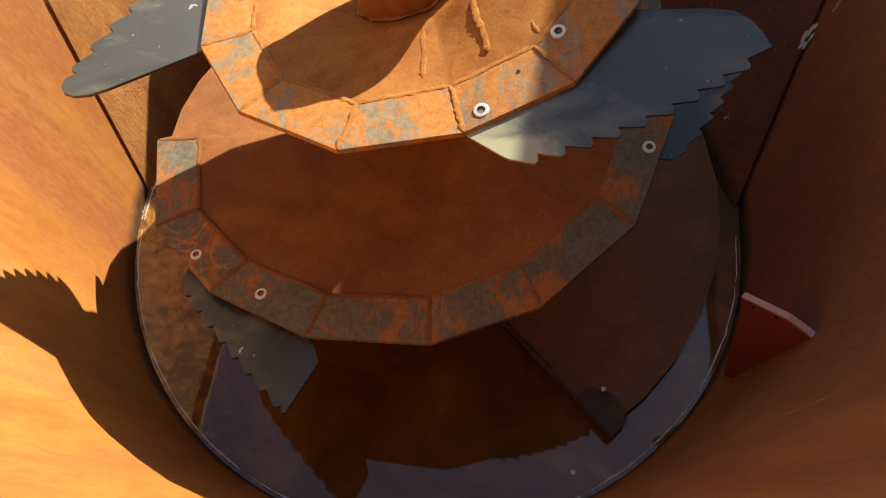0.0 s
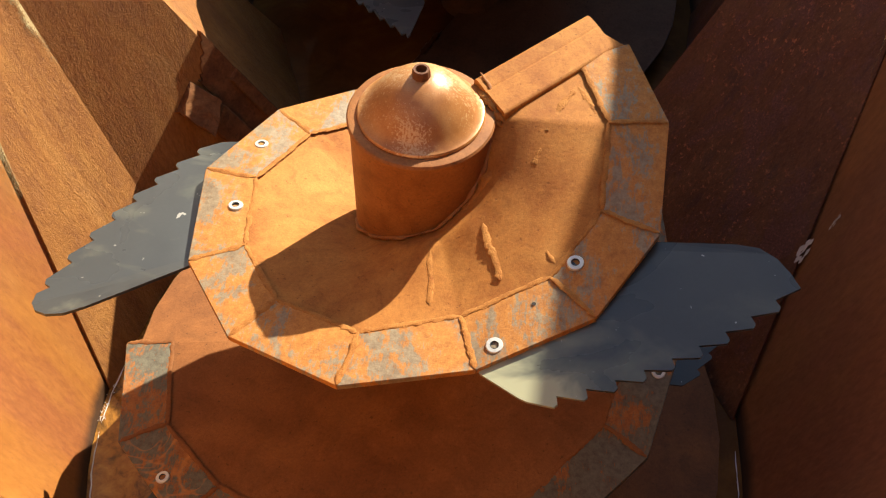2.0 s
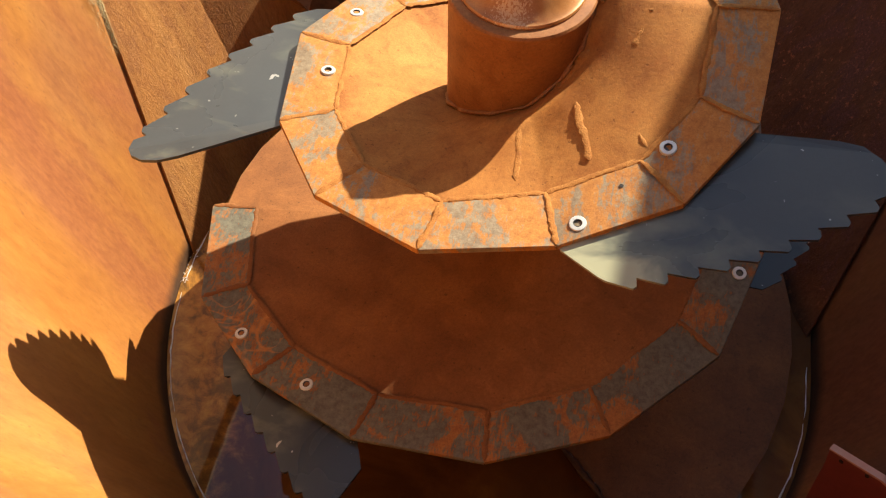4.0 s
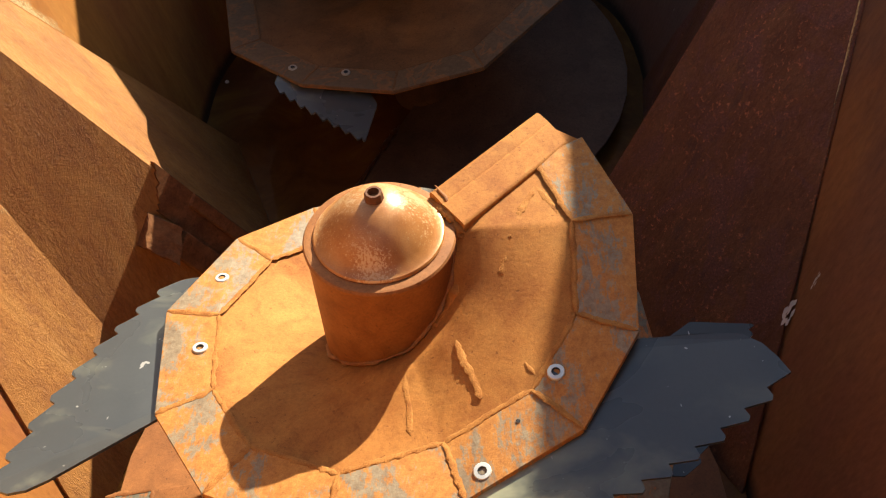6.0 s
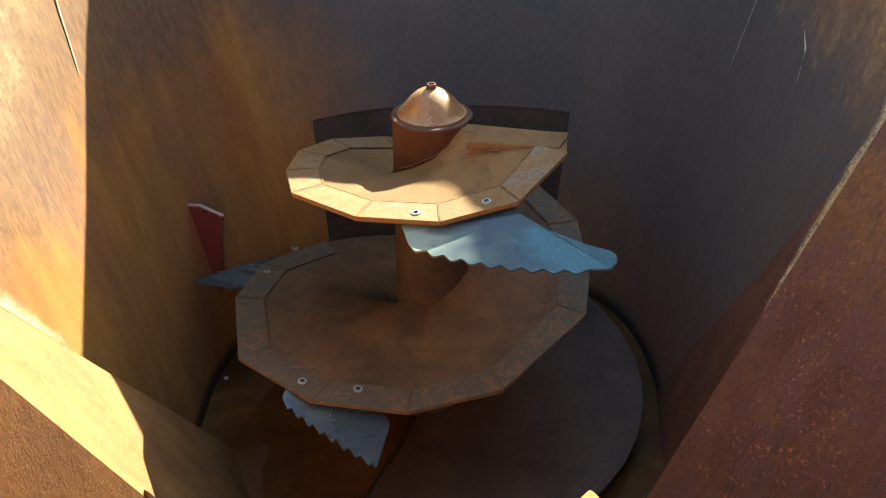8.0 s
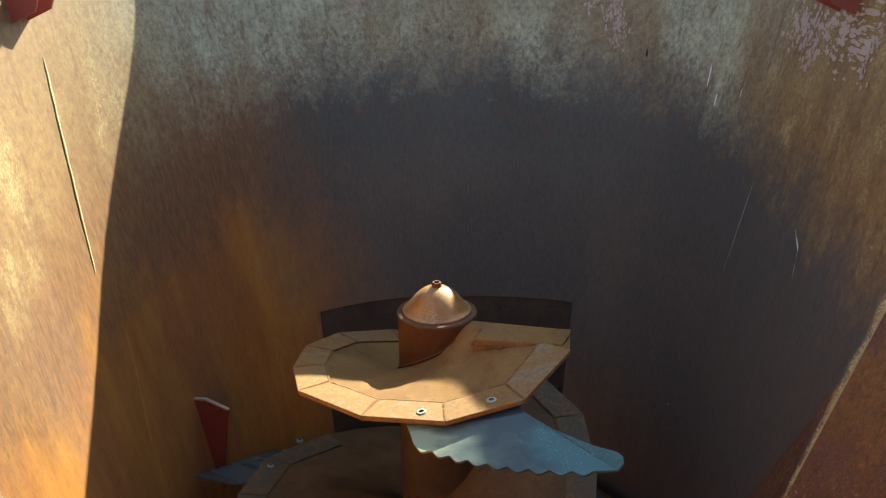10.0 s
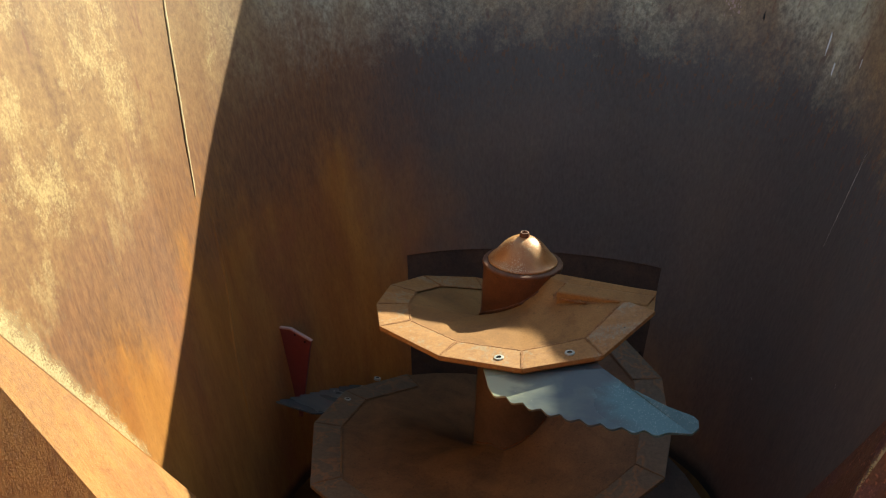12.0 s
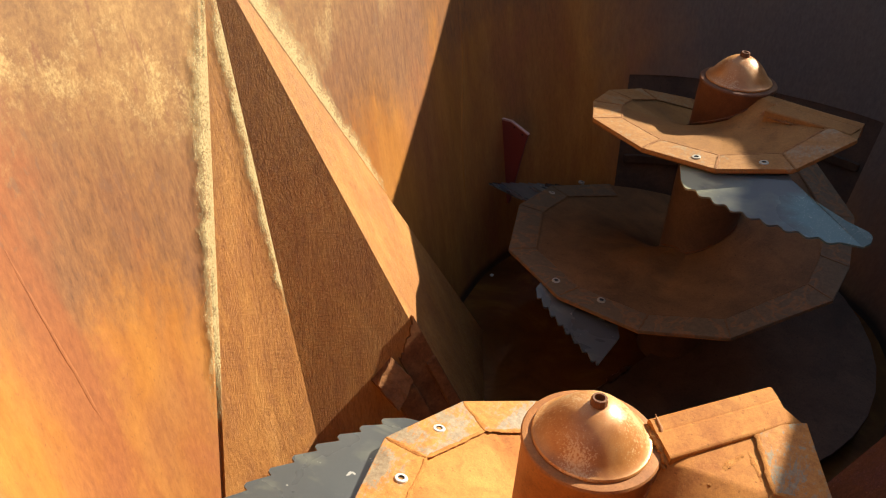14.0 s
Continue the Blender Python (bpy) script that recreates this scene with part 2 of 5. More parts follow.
def scum_material():
    """Rim plates under grey-green scum, with rust showing in swirls where it dried and cracked."""
    n = Nodes("scummed_rim_plate")
    vec = n.scaled(1, 1, 1)
    a = n.noise(vec, 7, 3, 0.5, 1.4)
    b = n.noise(vec, 60, 8, 0.75)
    grime = n.ramp(b, (0.3, (0.10, 0.068, 0.040)), (0.7, (0.17, 0.118, 0.070)))
    rust = n.ramp(b, (0.3, (0.17, 0.078, 0.032)), (0.7, (0.31, 0.15, 0.06)))
    swirl = n.math("ABSOLUTE", n.math("SUBTRACT", n.math("ADD", a, n.math("MULTIPLY", n.math("SUBTRACT", b, 0.5), 0.12)), 0.5), 0.0)
    c = n.mix(n.ramp(swirl, (0.012, 0.75), (0.045, 0.0)), grime, rust)
    return n.finish(c, 0.7, 0.0, b, 0.35, 0.003, 0.4)


def blade_material(name, k, metal, smear=0.2, root=None, wet=False):
    """Smooth blue-grey steel with pale dried film, a few bare nicks and, on the wet blade, fine water drops; sunlight
    on the root and a teal sky sheen are put into the colour.

    root is the direction of the blade along the flight's edge and the place of its bolts on it."""
    n = Nodes(name)
    at = n.scaled(1, 1, 1)
    a = n.noise(at, 3.5, 3, 0.5, 0.6)
    b = n.noise(at, 140, 4, 0.6)
    dried = n.noise(n.scaled(1, 1.6, 1, (0, 0, 0.4)), 6, 4, 0.55, 0.4)
    nick = n.noise(n.scaled(1.5, 1, 1, (0, 0, 0.7)), 27, 2, 0.4, 0.3)
    speck = n.noise(at, 75, 2, 0.4)
    c = n.ramp(a, (0.3, (0.150 * k, 0.165 * k, 0.174 * k)), (0.7, (0.205 * k, 0.220 * k, 0.222 * k)))
    c = n.mix(0.1, c, n.ramp(b, (0.35, (0.6, 0.6, 0.6)), (0.62, (1.0, 1.0, 1.0))), "MULTIPLY")
    film_sun = n.ramp(dried, (0.54, 0.0), (0.76, smear))
    if root:
        far = n.t.nodes.new("ShaderNodeSeparateXYZ")
        n.t.links.new(n.co, far.inputs[0])
        dx, dy, u0 = root
        along = n.math("SUBTRACT", n.math("ADD", n.math("MULTIPLY", far.outputs["X"], dx), n.math("MULTIPLY", far.outputs["Y"], dy)), u0)
        along = n.math("ADD", n.math("ADD", along, 0.3), n.math("MULTIPLY", n.math("SUBTRACT", dried, 0.5), 0.35))
        # sunlit root of the blade, painted pale
        film_sun = n.math("MAXIMUM", film_sun, n.ramp(along, (0.19, 0.9), (0.25, 0.3), (0.36, 0.0)))
    c = n.mix(film_sun, c, (0.40, 0.40, 0.255))
    c = n.mix(n.ramp(nick, (0.74, 0.0), (0.76, 0.75)), c, (0.55, 0.54, 0.49))
    c = n.mix(n.ramp(speck, (0.76, 0.0), (0.79, 0.6)), c, (0.55, 0.54, 0.5))
    h = n.math("ADD", n.math("MULTIPLY", b, 0.08), n.math("MULTIPLY", a, 4.0))
    if wet:
        damp = n.ramp(along, (0.50, 0.0), (0.58, 1.0))
        # sky reflection on the outer part, painted teal
        c = n.mix(n.math("MULTIPLY", damp, 0.7), c, (0.10, 0.19, 0.20))
        drop = n.math("MULTIPLY", n.ramp(n.cells(at, 190), (0.14, 1.0), (0.30, 0.0)), n.ramp(n.noise(at, 90, 2, 0.5), (0.40, 0.0), (0.52, 0.9)))
        drop = n.math("MULTIPLY", drop, damp)
        c = n.mix(n.math("MULTIPLY", drop, 0.5), c, (0.66, 0.70, 0.68))
        h = n.math("ADD", h, n.math("MULTIPLY", drop, 1.2))
    rough = n.ramp(n.math("ADD", a, n.math("MULTIPLY", film_sun, 0.3)), (0.35, 0.22), (0.75, 0.42))
    return n.finish(c, rough, n.math("MULTIPLY", n.math("SUBTRACT", 1.0, film_sun), metal), h, 0.10, 0.003, 0.5)


def simple(name, color, rough, metal=0.0, fine=40.0, vary=0.35, strength=0.15):
    n = Nodes(name)
    a = n.noise(n.scaled(1, 1, 1), fine, 6, 0.65)
    b = n.noise(n.scaled(1, 1, 1), fine * 0.1, 4, 0.6)
    dark = tuple(v * (1 - vary) for v in color)
    c = n.mix(n.math("MULTIPLY", n.math("ADD", a, b), 0.5), dark, tuple(min(1, v * (1 + vary)) for v in color))
    return n.finish(c, rough, metal, a, strength, 0.003)


def cap_material():
    """Polished rust: smooth brown-orange with pale flakes where the crust has worn off."""
    n = Nodes("cap_rust")
    at = n.scaled(1, 1, 1)
    flake = n.noise(n.scaled(1, 1, 0.6), 230, 5, 0.65, 0.6)
    where = n.noise(at, 8, 3, 0.5)
    big = n.noise(at, 10, 5, 0.6, 0.4)
    grit = n.noise(at, 420, 3, 0.6)
    c = n.ramp(big, (0.32, (0.36, 0.13, 0.034)), (0.5, (0.48, 0.205, 0.06)), (0.7, (0.58, 0.30, 0.11)))
    c = n.mix(0.3, c, n.ramp(grit, (0.35, (0.5, 0.42, 0.36)), (0.6, (1.0, 1.0, 1.0))), "MULTIPLY")
    fac = n.ramp(n.math("ADD", flake, n.math("MULTIPLY", n.math("SUBTRACT", where, 0.5), 0.9)), (0.57, 0.0), (0.61, 0.8))
    c = n.mix(fac, c, (0.62, 0.42, 0.22))
    return n.finish(c, n.ramp(big, (0.4, 0.34), (0.62, 0.46)), 0.2, n.math("ADD", fac, n.math("MULTIPLY", grit, 0.3)), 0.12, 0.002, 0.7)


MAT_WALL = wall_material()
MAT_RUST = rust_material("flight_rust", (0.33, 0.112, 0.022), (0.47, 0.19, 0.042), (0.56, 0.258, 0.064), 85.0, 7.0)
MAT_RUST_B = rust_material("dusty_flight_rust", (0.215, 0.098, 0.032), (0.31, 0.145, 0.043), (0.385, 0.19, 0.060))
# near auger's lower turn: rust darkened to paint in its shade
MAT_RUST_LOW = rust_material("shaded_flight_rust", (0.19, 0.070, 0.021), (0.27, 0.105, 0.031), (0.34, 0.143, 0.043))
# far auger's lower turns: grime, with their shade painted in as well
MAT_GRIMY_SHADE_B = rust_material("grimy_shaded_flight_rust", (0.115, 0.064, 0.032), (0.205, 0.110, 0.048), (0.295, 0.155, 0.064), 70, 3, 0.7, 0.15)
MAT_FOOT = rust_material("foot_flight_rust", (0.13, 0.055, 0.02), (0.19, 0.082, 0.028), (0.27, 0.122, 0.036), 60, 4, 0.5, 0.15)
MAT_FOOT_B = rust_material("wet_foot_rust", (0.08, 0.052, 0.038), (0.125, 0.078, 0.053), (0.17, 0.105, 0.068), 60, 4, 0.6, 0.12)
MAT_WET = rust_material("wet_rust", (0.05, 0.02, 0.01), (0.10, 0.042, 0.018), (0.17, 0.075, 0.03), 90, 12, 0.28, 0.5)
MAT_TUBE = rust_material("tube_rust", (0.28, 0.105, 0.034), (0.38, 0.155, 0.05), (0.46, 0.21, 0.075), 90, 6, 0.7)
MAT_CAP = cap_material()
MAT_WELD = rust_material("weld_rust", (0.36, 0.13, 0.028), (0.47, 0.195, 0.045), (0.55, 0.255, 0.068), 170, 30, 0.85, 0.6)
MAT_WELD_B = rust_material("dusty_weld_rust", (0.20, 0.085, 0.032), (0.31, 0.14, 0.05), (0.38, 0.19, 0.075), 170, 30, 0.85, 0.9)
MAT_TUBE_B = rust_material("dark_tube_rust", (0.10, 0.036, 0.018), (0.165, 0.064, 0.028), (0.24, 0.108, 0.046), 90, 6, 0.6)


def baffle_material(name, scabs, k=1.0, base=((0.31, 0.122, 0.033), (0.39, 0.165, 0.043), (0.47, 0.22, 0.06)), specks=0.0):
    """Rust with upright fibres, dark red scabs and pale pits; on the scabby side bright rust specks and dark runs."""
    n = Nodes(name)
    streak = n.noise(n.scaled(1, 1, 0.07), 10, 7, 0.6)
    thread = n.noise(n.scaled(1, 1, 0.12), 95, 6, 0.75)
    scab = n.noise(n.scaled(1, 1, 0.6), 7, 8, 0.72, 0.6)
    grain = n.noise(n.scaled(1, 1, 1), 150, 6, 0.7)
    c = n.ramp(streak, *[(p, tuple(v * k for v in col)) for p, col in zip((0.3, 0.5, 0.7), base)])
    c = n.mix(0.6, c, n.ramp(thread, (0.33, (0.42, 0.34, 0.28)), (0.6, (1.0, 1.0, 1.0))), "MULTIPLY")
    primer = n.math("ADD", n.math("MULTIPLY", n.height(), 0.4), n.math("MULTIPLY", n.math("SUBTRACT", scab, 0.5), 0.25))
    c = n.mix(n.ramp(primer, (0.46, 0.0), (0.55, 0.6)), c, n.ramp(thread, (0.35, (0.16, 0.070, 0.024)), (0.65, (0.33, 0.155, 0.043))))
    c = n.mix(n.ramp(scab, (0.49, 0.0), (0.57, scabs)), c, n.ramp(grain, (0.35, (0.085, 0.036, 0.032)), (0.65, (0.19, 0.080, 0.066))))
    pale = n.ramp(grain, (0.62, 0.0), (0.68, 0.55 - 0.3 * min(1.0, specks)))
    c = n.mix(pale, c, (0.46, 0.29, 0.19))
    if specks:
        spot = n.noise(n.scaled(1, 1, 0.8), 70, 6, 0.7)
        where = n.ramp(n.noise(n.scaled(1, 1, 0.5), 4, 4, 0.6, 0.5), (0.42, 0.0), (0.60, specks))
        c = n.mix(n.math("MULTIPLY", n.ramp(spot, (0.57, 0.0), (0.64, 1.0)), where), c, n.ramp(grain, (0.35, (0.33, 0.10, 0.05)), (0.65, (0.52, 0.22, 0.11))))
        run = n.noise(n.scaled(1, 1, 0.05), 17, 4, 0.6)
        c = n.mix(n.ramp(run, (0.60, 0.0), (0.68, 0.5)), c, (0.06, 0.032, 0.03))
    return n.finish(c, 0.72, 0.0, n.math("ADD", thread, n.math("ADD", grain, scab)), 0.6, 0.005, 0.35)


MAT_BAFFLE = baffle_material("baffle_rust", 0.12, 0.93)
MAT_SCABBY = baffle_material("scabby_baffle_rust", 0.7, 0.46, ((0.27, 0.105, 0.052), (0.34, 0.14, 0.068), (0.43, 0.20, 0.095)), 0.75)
MAT_PLATE = plate_material("rim_plate_steel", 0.72, 0.49, 0.62)
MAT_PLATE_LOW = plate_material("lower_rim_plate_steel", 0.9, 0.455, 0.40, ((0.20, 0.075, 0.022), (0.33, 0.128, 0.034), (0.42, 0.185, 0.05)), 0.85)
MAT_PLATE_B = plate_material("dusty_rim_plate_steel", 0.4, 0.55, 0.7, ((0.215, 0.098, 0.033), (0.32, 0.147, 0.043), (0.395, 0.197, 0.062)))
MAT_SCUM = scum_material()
MAT_BLADE = blade_material("knife_steel", 0.44, 0.45, 0.3)
MAT_BLADE_SUNLIT = blade_material("sunlit_root_knife_steel", 0.34, 0.35, 0.08, (0.64, 0.77, -0.10))
MAT_BLADE_LOW = blade_material("dull_knife_steel", 0.28, 0.4, 0.3)
MAT_BLADE_MID = blade_material("grey_knife_steel", 0.7, 0.4, 0.3)
MAT_BLADE_B = blade_material("wet_knife_steel", 0.5, 0.3, 0.2, (1.0, 0.06, 0.035), True)
MAT_BOLT = simple("zinc_bolt", (0.60, 0.60, 0.56), 0.4, 0.35, 150, 0.2)
MAT_BOLT_DULL = simple("dull_bolt", (0.40, 0.38, 0.33), 0.5, 0.3, 150, 0.25)
MAT_HOLE = simple("bolt_socket", (0.07, 0.08, 0.09), 0.5, 0.5)
MAT_RED = simple("red_paint", (0.26, 0.058, 0.052), 0.55, 0.0, 60, 0.3)
MAT_FIN = simple("dark_red_paint", (0.17, 0.032, 0.028), 0.5, 0.0, 60, 0.35)
MAT_LIP = simple("weathered_lip", (0.52, 0.45, 0.30), 0.75, 0.0, 50, 0.3)
MAT_GUIDE = rust_material("guide_rust", (0.11, 0.042, 0.017), (0.20, 0.080, 0.029), (0.31, 0.135, 0.048), 60, 12, 0.9, 0.7)
MAT_DARK = simple("dark_opening", (0.016, 0.013, 0.012), 0.9)
MAT_PINK = simple("worn_red", (0.48, 0.29, 0.24), 0.6, 0.0, 60, 0.3)
MAT_DOOR = rust_material("door_rust", (0.05, 0.035, 0.028), (0.08, 0.05, 0.035), (0.12, 0.07, 0.045), 60, 5, 0.7)
MAT_WHITE = simple("white_residue", (0.7, 0.68, 0.64), 0.8, 0.0, 60, 0.2)


def dust_material():
    """Dust that thins out with the strip's own fade and breaks up into grains."""
    n = Nodes("pale_dust")
    at = n.scaled(1, 1, 1)
    a = n.noise(at, 160, 5, 0.7)
    b = n.noise(at, 14, 5, 0.6)
    fade = n.t.nodes.new("ShaderNodeAttribute")
    fade.attribute_name = "fade"
    k = n.math("ADD", n.math("ADD", fade.outputs["Fac"], n.math("SUBTRACT", a, 0.5)), n.math("MULTIPLY", n.math("SUBTRACT", b, 0.5), 1.2))
    n.t.links.new(n.ramp(k, (0.25, 0.0), (0.85, 0.75)), n.bsdf.inputs["Alpha"])
    return n.finish(n.ramp(a, (0.35, (0.40, 0.29, 0.13)), (0.62, (0.62, 0.50, 0.27))), 0.9, 0.0, a, 0.5, 0.004, 0.2)


MAT_DUST = dust_material()
MAT_PALE = simple("pale_weld", (0.48, 0.34, 0.17), 0.8, 0.0, 70, 0.35, 0.3)
MAT_SCUFF = simple("pale_scuff", (0.55, 0.50, 0.45), 0.7, 0.0, 90, 0.3)
MAT_GROUND = simple("ground_grass", (0.09, 0.11, 0.04), 0.9, 0.0, 8, 0.5)
MAT_LEAF = simple("leaf", (0.05, 0.085, 0.03), 0.6, 0.0, 5, 0.5)
MAT_BARK = simple("bark", (0.12, 0.09, 0.065), 0.9, 0.0, 20, 0.4)


def water_material():
    """Murky shallow water over dark mud, with orange silt along the side where it lies shallow."""
    n = Nodes("murky_water")
    a = n.noise(n.scaled(1, 1, 1), 3.0, 6, 0.65, 0.6)
    b = n.noise(n.scaled(1, 1, 1), 16, 6, 0.7, 0.4)
    x = n.t.nodes.new("ShaderNodeSeparateXYZ")
    n.t.links.new(n.co, x.inputs[0])
    c = n.ramp(a, (0.35, (0.085, 0.034, 0.012)), (0.55, (0.14, 0.058, 0.017)), (0.72, (0.25, 0.11, 0.025)))
    silt = n.math("ADD", n.math("MULTIPLY", x.outputs["X"], -1.0), n.math("MULTIPLY", n.math("SUBTRACT", b, 0.5), 0.7))
    c = n.mix(n.math("MULTIPLY", n.ramp(silt, (0.62, 0.0), (0.82, 0.9)), n.ramp(x.outputs["Y"], (0.7, 1.0), (1.0, 0.0))), c, n.ramp(b, (0.35, (0.10, 0.05, 0.015)), (0.5, (0.34, 0.15, 0.03)), (0.68, (0.50, 0.25, 0.05))))
    return n.finish(c, 0.03, 0.0, n.noise(n.scaled(1, 1, 1), 9, 2, 0.5), 0.02, 0.01, 0.6)


MAT_WATER = water_material()


# ---- building blocks ----
def part(name, bm, material, parent=None, label="", smooth=False):
    me = bpy.data.meshes.new(name)
    bmesh.ops.recalc_face_normals(bm, faces=bm.faces[:])
    if smooth or name == "weld_bead":
        for f in bm.faces:
            f.smooth = True
        for e in bm.edges:
            if len(e.link_faces) == 2 and e.calc_face_angle(0) > (0.6 if smooth else 1.3):
                e.smooth = False
    bm.to_mesh(me)
    bm.free()
    me.materials.append(material)
    ob = new(name, me)
    ob.parent = parent
    if label:
        tagged(ob, label)
    return ob


def slab(pts, normal, thick, bm=None):
    """A plate with the outline pts, thick along minus normal."""
    bm = bm or bmesh.new()
    n = Vector(normal).normalized() * thick
    up = [bm.verts.new(p) for p in pts]
    dn = [bm.verts.new(Vector(p) - n) for p in pts]
    bm.faces.new(up)
    bm.faces.new(dn[::-1])
    for i in range(len(pts)):
        j = (i + 1) % len(pts)
        bm.faces.new((up[i], dn[i], dn[j], up[j]))
    return bm


def lathe(profile, bm=None, sides=48, centre=(0, 0, 0)):
    bm = bm or bmesh.new()
    rings = []
    for r, z in profile:
        if r < 1e-5:
            rings.append([bm.verts.new((centre[0], centre[1], centre[2] + z))])
        else:
            rings.append([bm.verts.new((centre[0] + r * math.cos(2 * math.pi * i / sides), centre[1] + r * math.sin(2 * math.pi * i / sides), centre[2] + z)) for i in range(sides)])
    for a, b in zip(rings, rings[1:]):
        for i in range(sides):
            j = (i + 1) % sides
            if len(a) == 1:
                bm.faces.new((a[0], b[j], b[i]))
            elif len(b) == 1:
                bm.faces.new((a[i], a[j], b[0]))
            else:
                bm.faces.new((a[i], a[j], b[j], b[i]))
    return bm


def bead(points, radius, seed, bm=None, lump=0.35, step=0.004, flat=0.7, face=None):
    """A lumpy weld bead along a line of points: flattened blobs that run into one another."""
    bm = bm or bmesh.new()
    rnd = random.Random(seed)
    line = []
    for p, q in zip(points, points[1:]):
        p, q = Vector(p), Vector(q)
        n = max(2, int((q - p).length / step))
        line += [p.lerp(q, i / n) for i in range(n)]
    line.append(Vector(points[-1]))
    rings = []
    sides = 7
    blob, size, drift, k0 = 0.0, 1.0, 0.0, 0
    for k, p in enumerate(line):
        d = (line[min(k + 1, len(line) - 1)] - line[max(k - 1, 0)]).normalized()
        side = d.cross(Vector(face or (0, 0, 1)))
        side = side.normalized() if side.length > 0.1 else Vector((1, 0, 0))
        up = side.cross(d)
        if k >= k0:
            blob, k0 = k, k + rnd.randint(2, 5)
            size = 1 + lump * rnd.uniform(-0.75, 0.6)
            drift = 0.6 * drift + rnd.uniform(-0.3, 0.3)
        f = (k - blob) / max(1, k0 - blob)
        r = radius * max(0.15, size * (0.72 + 0.36 * math.sin(math.pi * (0.15 + 0.7 * f)))) * min(1.0, (k + 1) / 4, (len(line) - k) / 4)
        ring = []
        for i in range(sides):
            a = math.pi * 2 * i / sides
            q = r * rnd.uniform(1 - 0.3 * lump, 1 + 0.3 * lump)
            ring.append(bm.verts.new(p + side * (radius * drift + q * math.cos(a)) + up * q * flat * math.sin(a)))
        rings.append(ring)
    for a, b in zip(rings, rings[1:]):
        for i in range(sides):
            bm.faces.new((a[i], a[(i + 1) % sides], b[(i + 1) % sides], b[i]))
    bm.faces.new(rings[0][::-1])
    bm.faces.new(rings[-1])
    return bm


# ---- tub: floor, walls, rim ----
SPACING = 2.121
RIM = 2.74
R0 = 1.0


def near_y(z):
    """How far before the near auger the near end's centre lies."""
    return 0.07 - 0.05 * min(1.0, max(0.0, z) / 0.6)


NEAR, FAR = 0.28, 0.33                # the ends lean out more than the sides
FULL = 0.68                           # 1 is an ellipse, less is squarer


RAISED, RAISED_TO = 2.806, 2.95        # unseen higher right edge, added to cast shade, up to this y


def rim_z(x, y):
    z = RIM + 0.012 - (0.055 + 0.02 * min(1.0, max(0.0, x))) * max(0.0, 4.0 - y) + 0.05 * max(0.0, -x)
    if x > 0:
        # unseen, added: the right edge rises between the two augers to cast shade
        z += max(0.0, RAISED - z) * min(1.0, max(0.0, (RAISED_TO - y) / 0.08)) * min(1.0, max(0.0, (y + 1.5) / 0.4))
    if x > 0.4:
        # rim height altered where the far end begins, to shape shade on the far auger
        k = min(1.0, max(0.0, (y - 3.5) / 0.12))
        z += (0.05 * (1 - k) * min(1.0, max(0.0, (y - 2.9) / 0.3)) - 0.04 * k) * min(1.0, (x - 0.4) / 0.3)
    return z


def rim_outline(f, grow=0.0):
    """The outline at the fraction f of the way from 1.9 m up to the rim, whose height falls towards the near end."""
    out = []
    low, high = tub_outline(1.9, grow), tub_outline(RIM, grow)
    for p, q in zip(low, high):
        k = f * (rim_z(q[0], q[1]) - 1.9) / (RIM - 1.9)
        out.append(tuple(Vector(p).lerp(Vector(q), k)))
    return out


SIDE = 14                             # steps along each straight side


def end_at(a, z, grow=0.0):
    """A place on the far end's outline at the angle a: fuller on the right, a shape made to let sun onto the far auger.
    """
    n = FULL if math.cos(a) > 0 else 1.0
    c, s = math.cos(a), max(0.0, math.sin(a))
    return ((R0 + 0.20 * z + grow) * math.copysign(abs(c) ** n, c), (R0 + FAR * z + grow) * s ** n)


def tub_outline(z, grow=0.0, per=40):
    """The stadium-shaped outline of the tub at a height, counter-clockwise."""
    ra, rb = R0 + 0.225 * z + grow, R0 + 0.20 * z + grow
    out = []
    for i in range(per + 1):
        a = math.pi + math.pi * i / per
        out.append((ra * math.cos(a), -near_y(z) + (R0 + NEAR * z + grow) * math.sin(a), z))
    right = [(ra + (rb - ra) * k / (SIDE + 1), -near_y(z) + (SPACING + near_y(z)) * k / (SIDE + 1), z) for k in range(1, SIDE + 1)]
    out += right
    for i in range(per + 1):
        a = math.pi * i / per
        x, y = end_at(a, z, grow)
        out.append((x, SPACING + y, z))
    out += [(-x, y, z) for x, y, z in reversed(right)]
    return out


LIP = 0.060                           # width of the lip folded inwards along the rim
DOOR = (62.0, 122.0, 0.05, 0.856)      # discharge opening: angles about the far auger, bottom and top


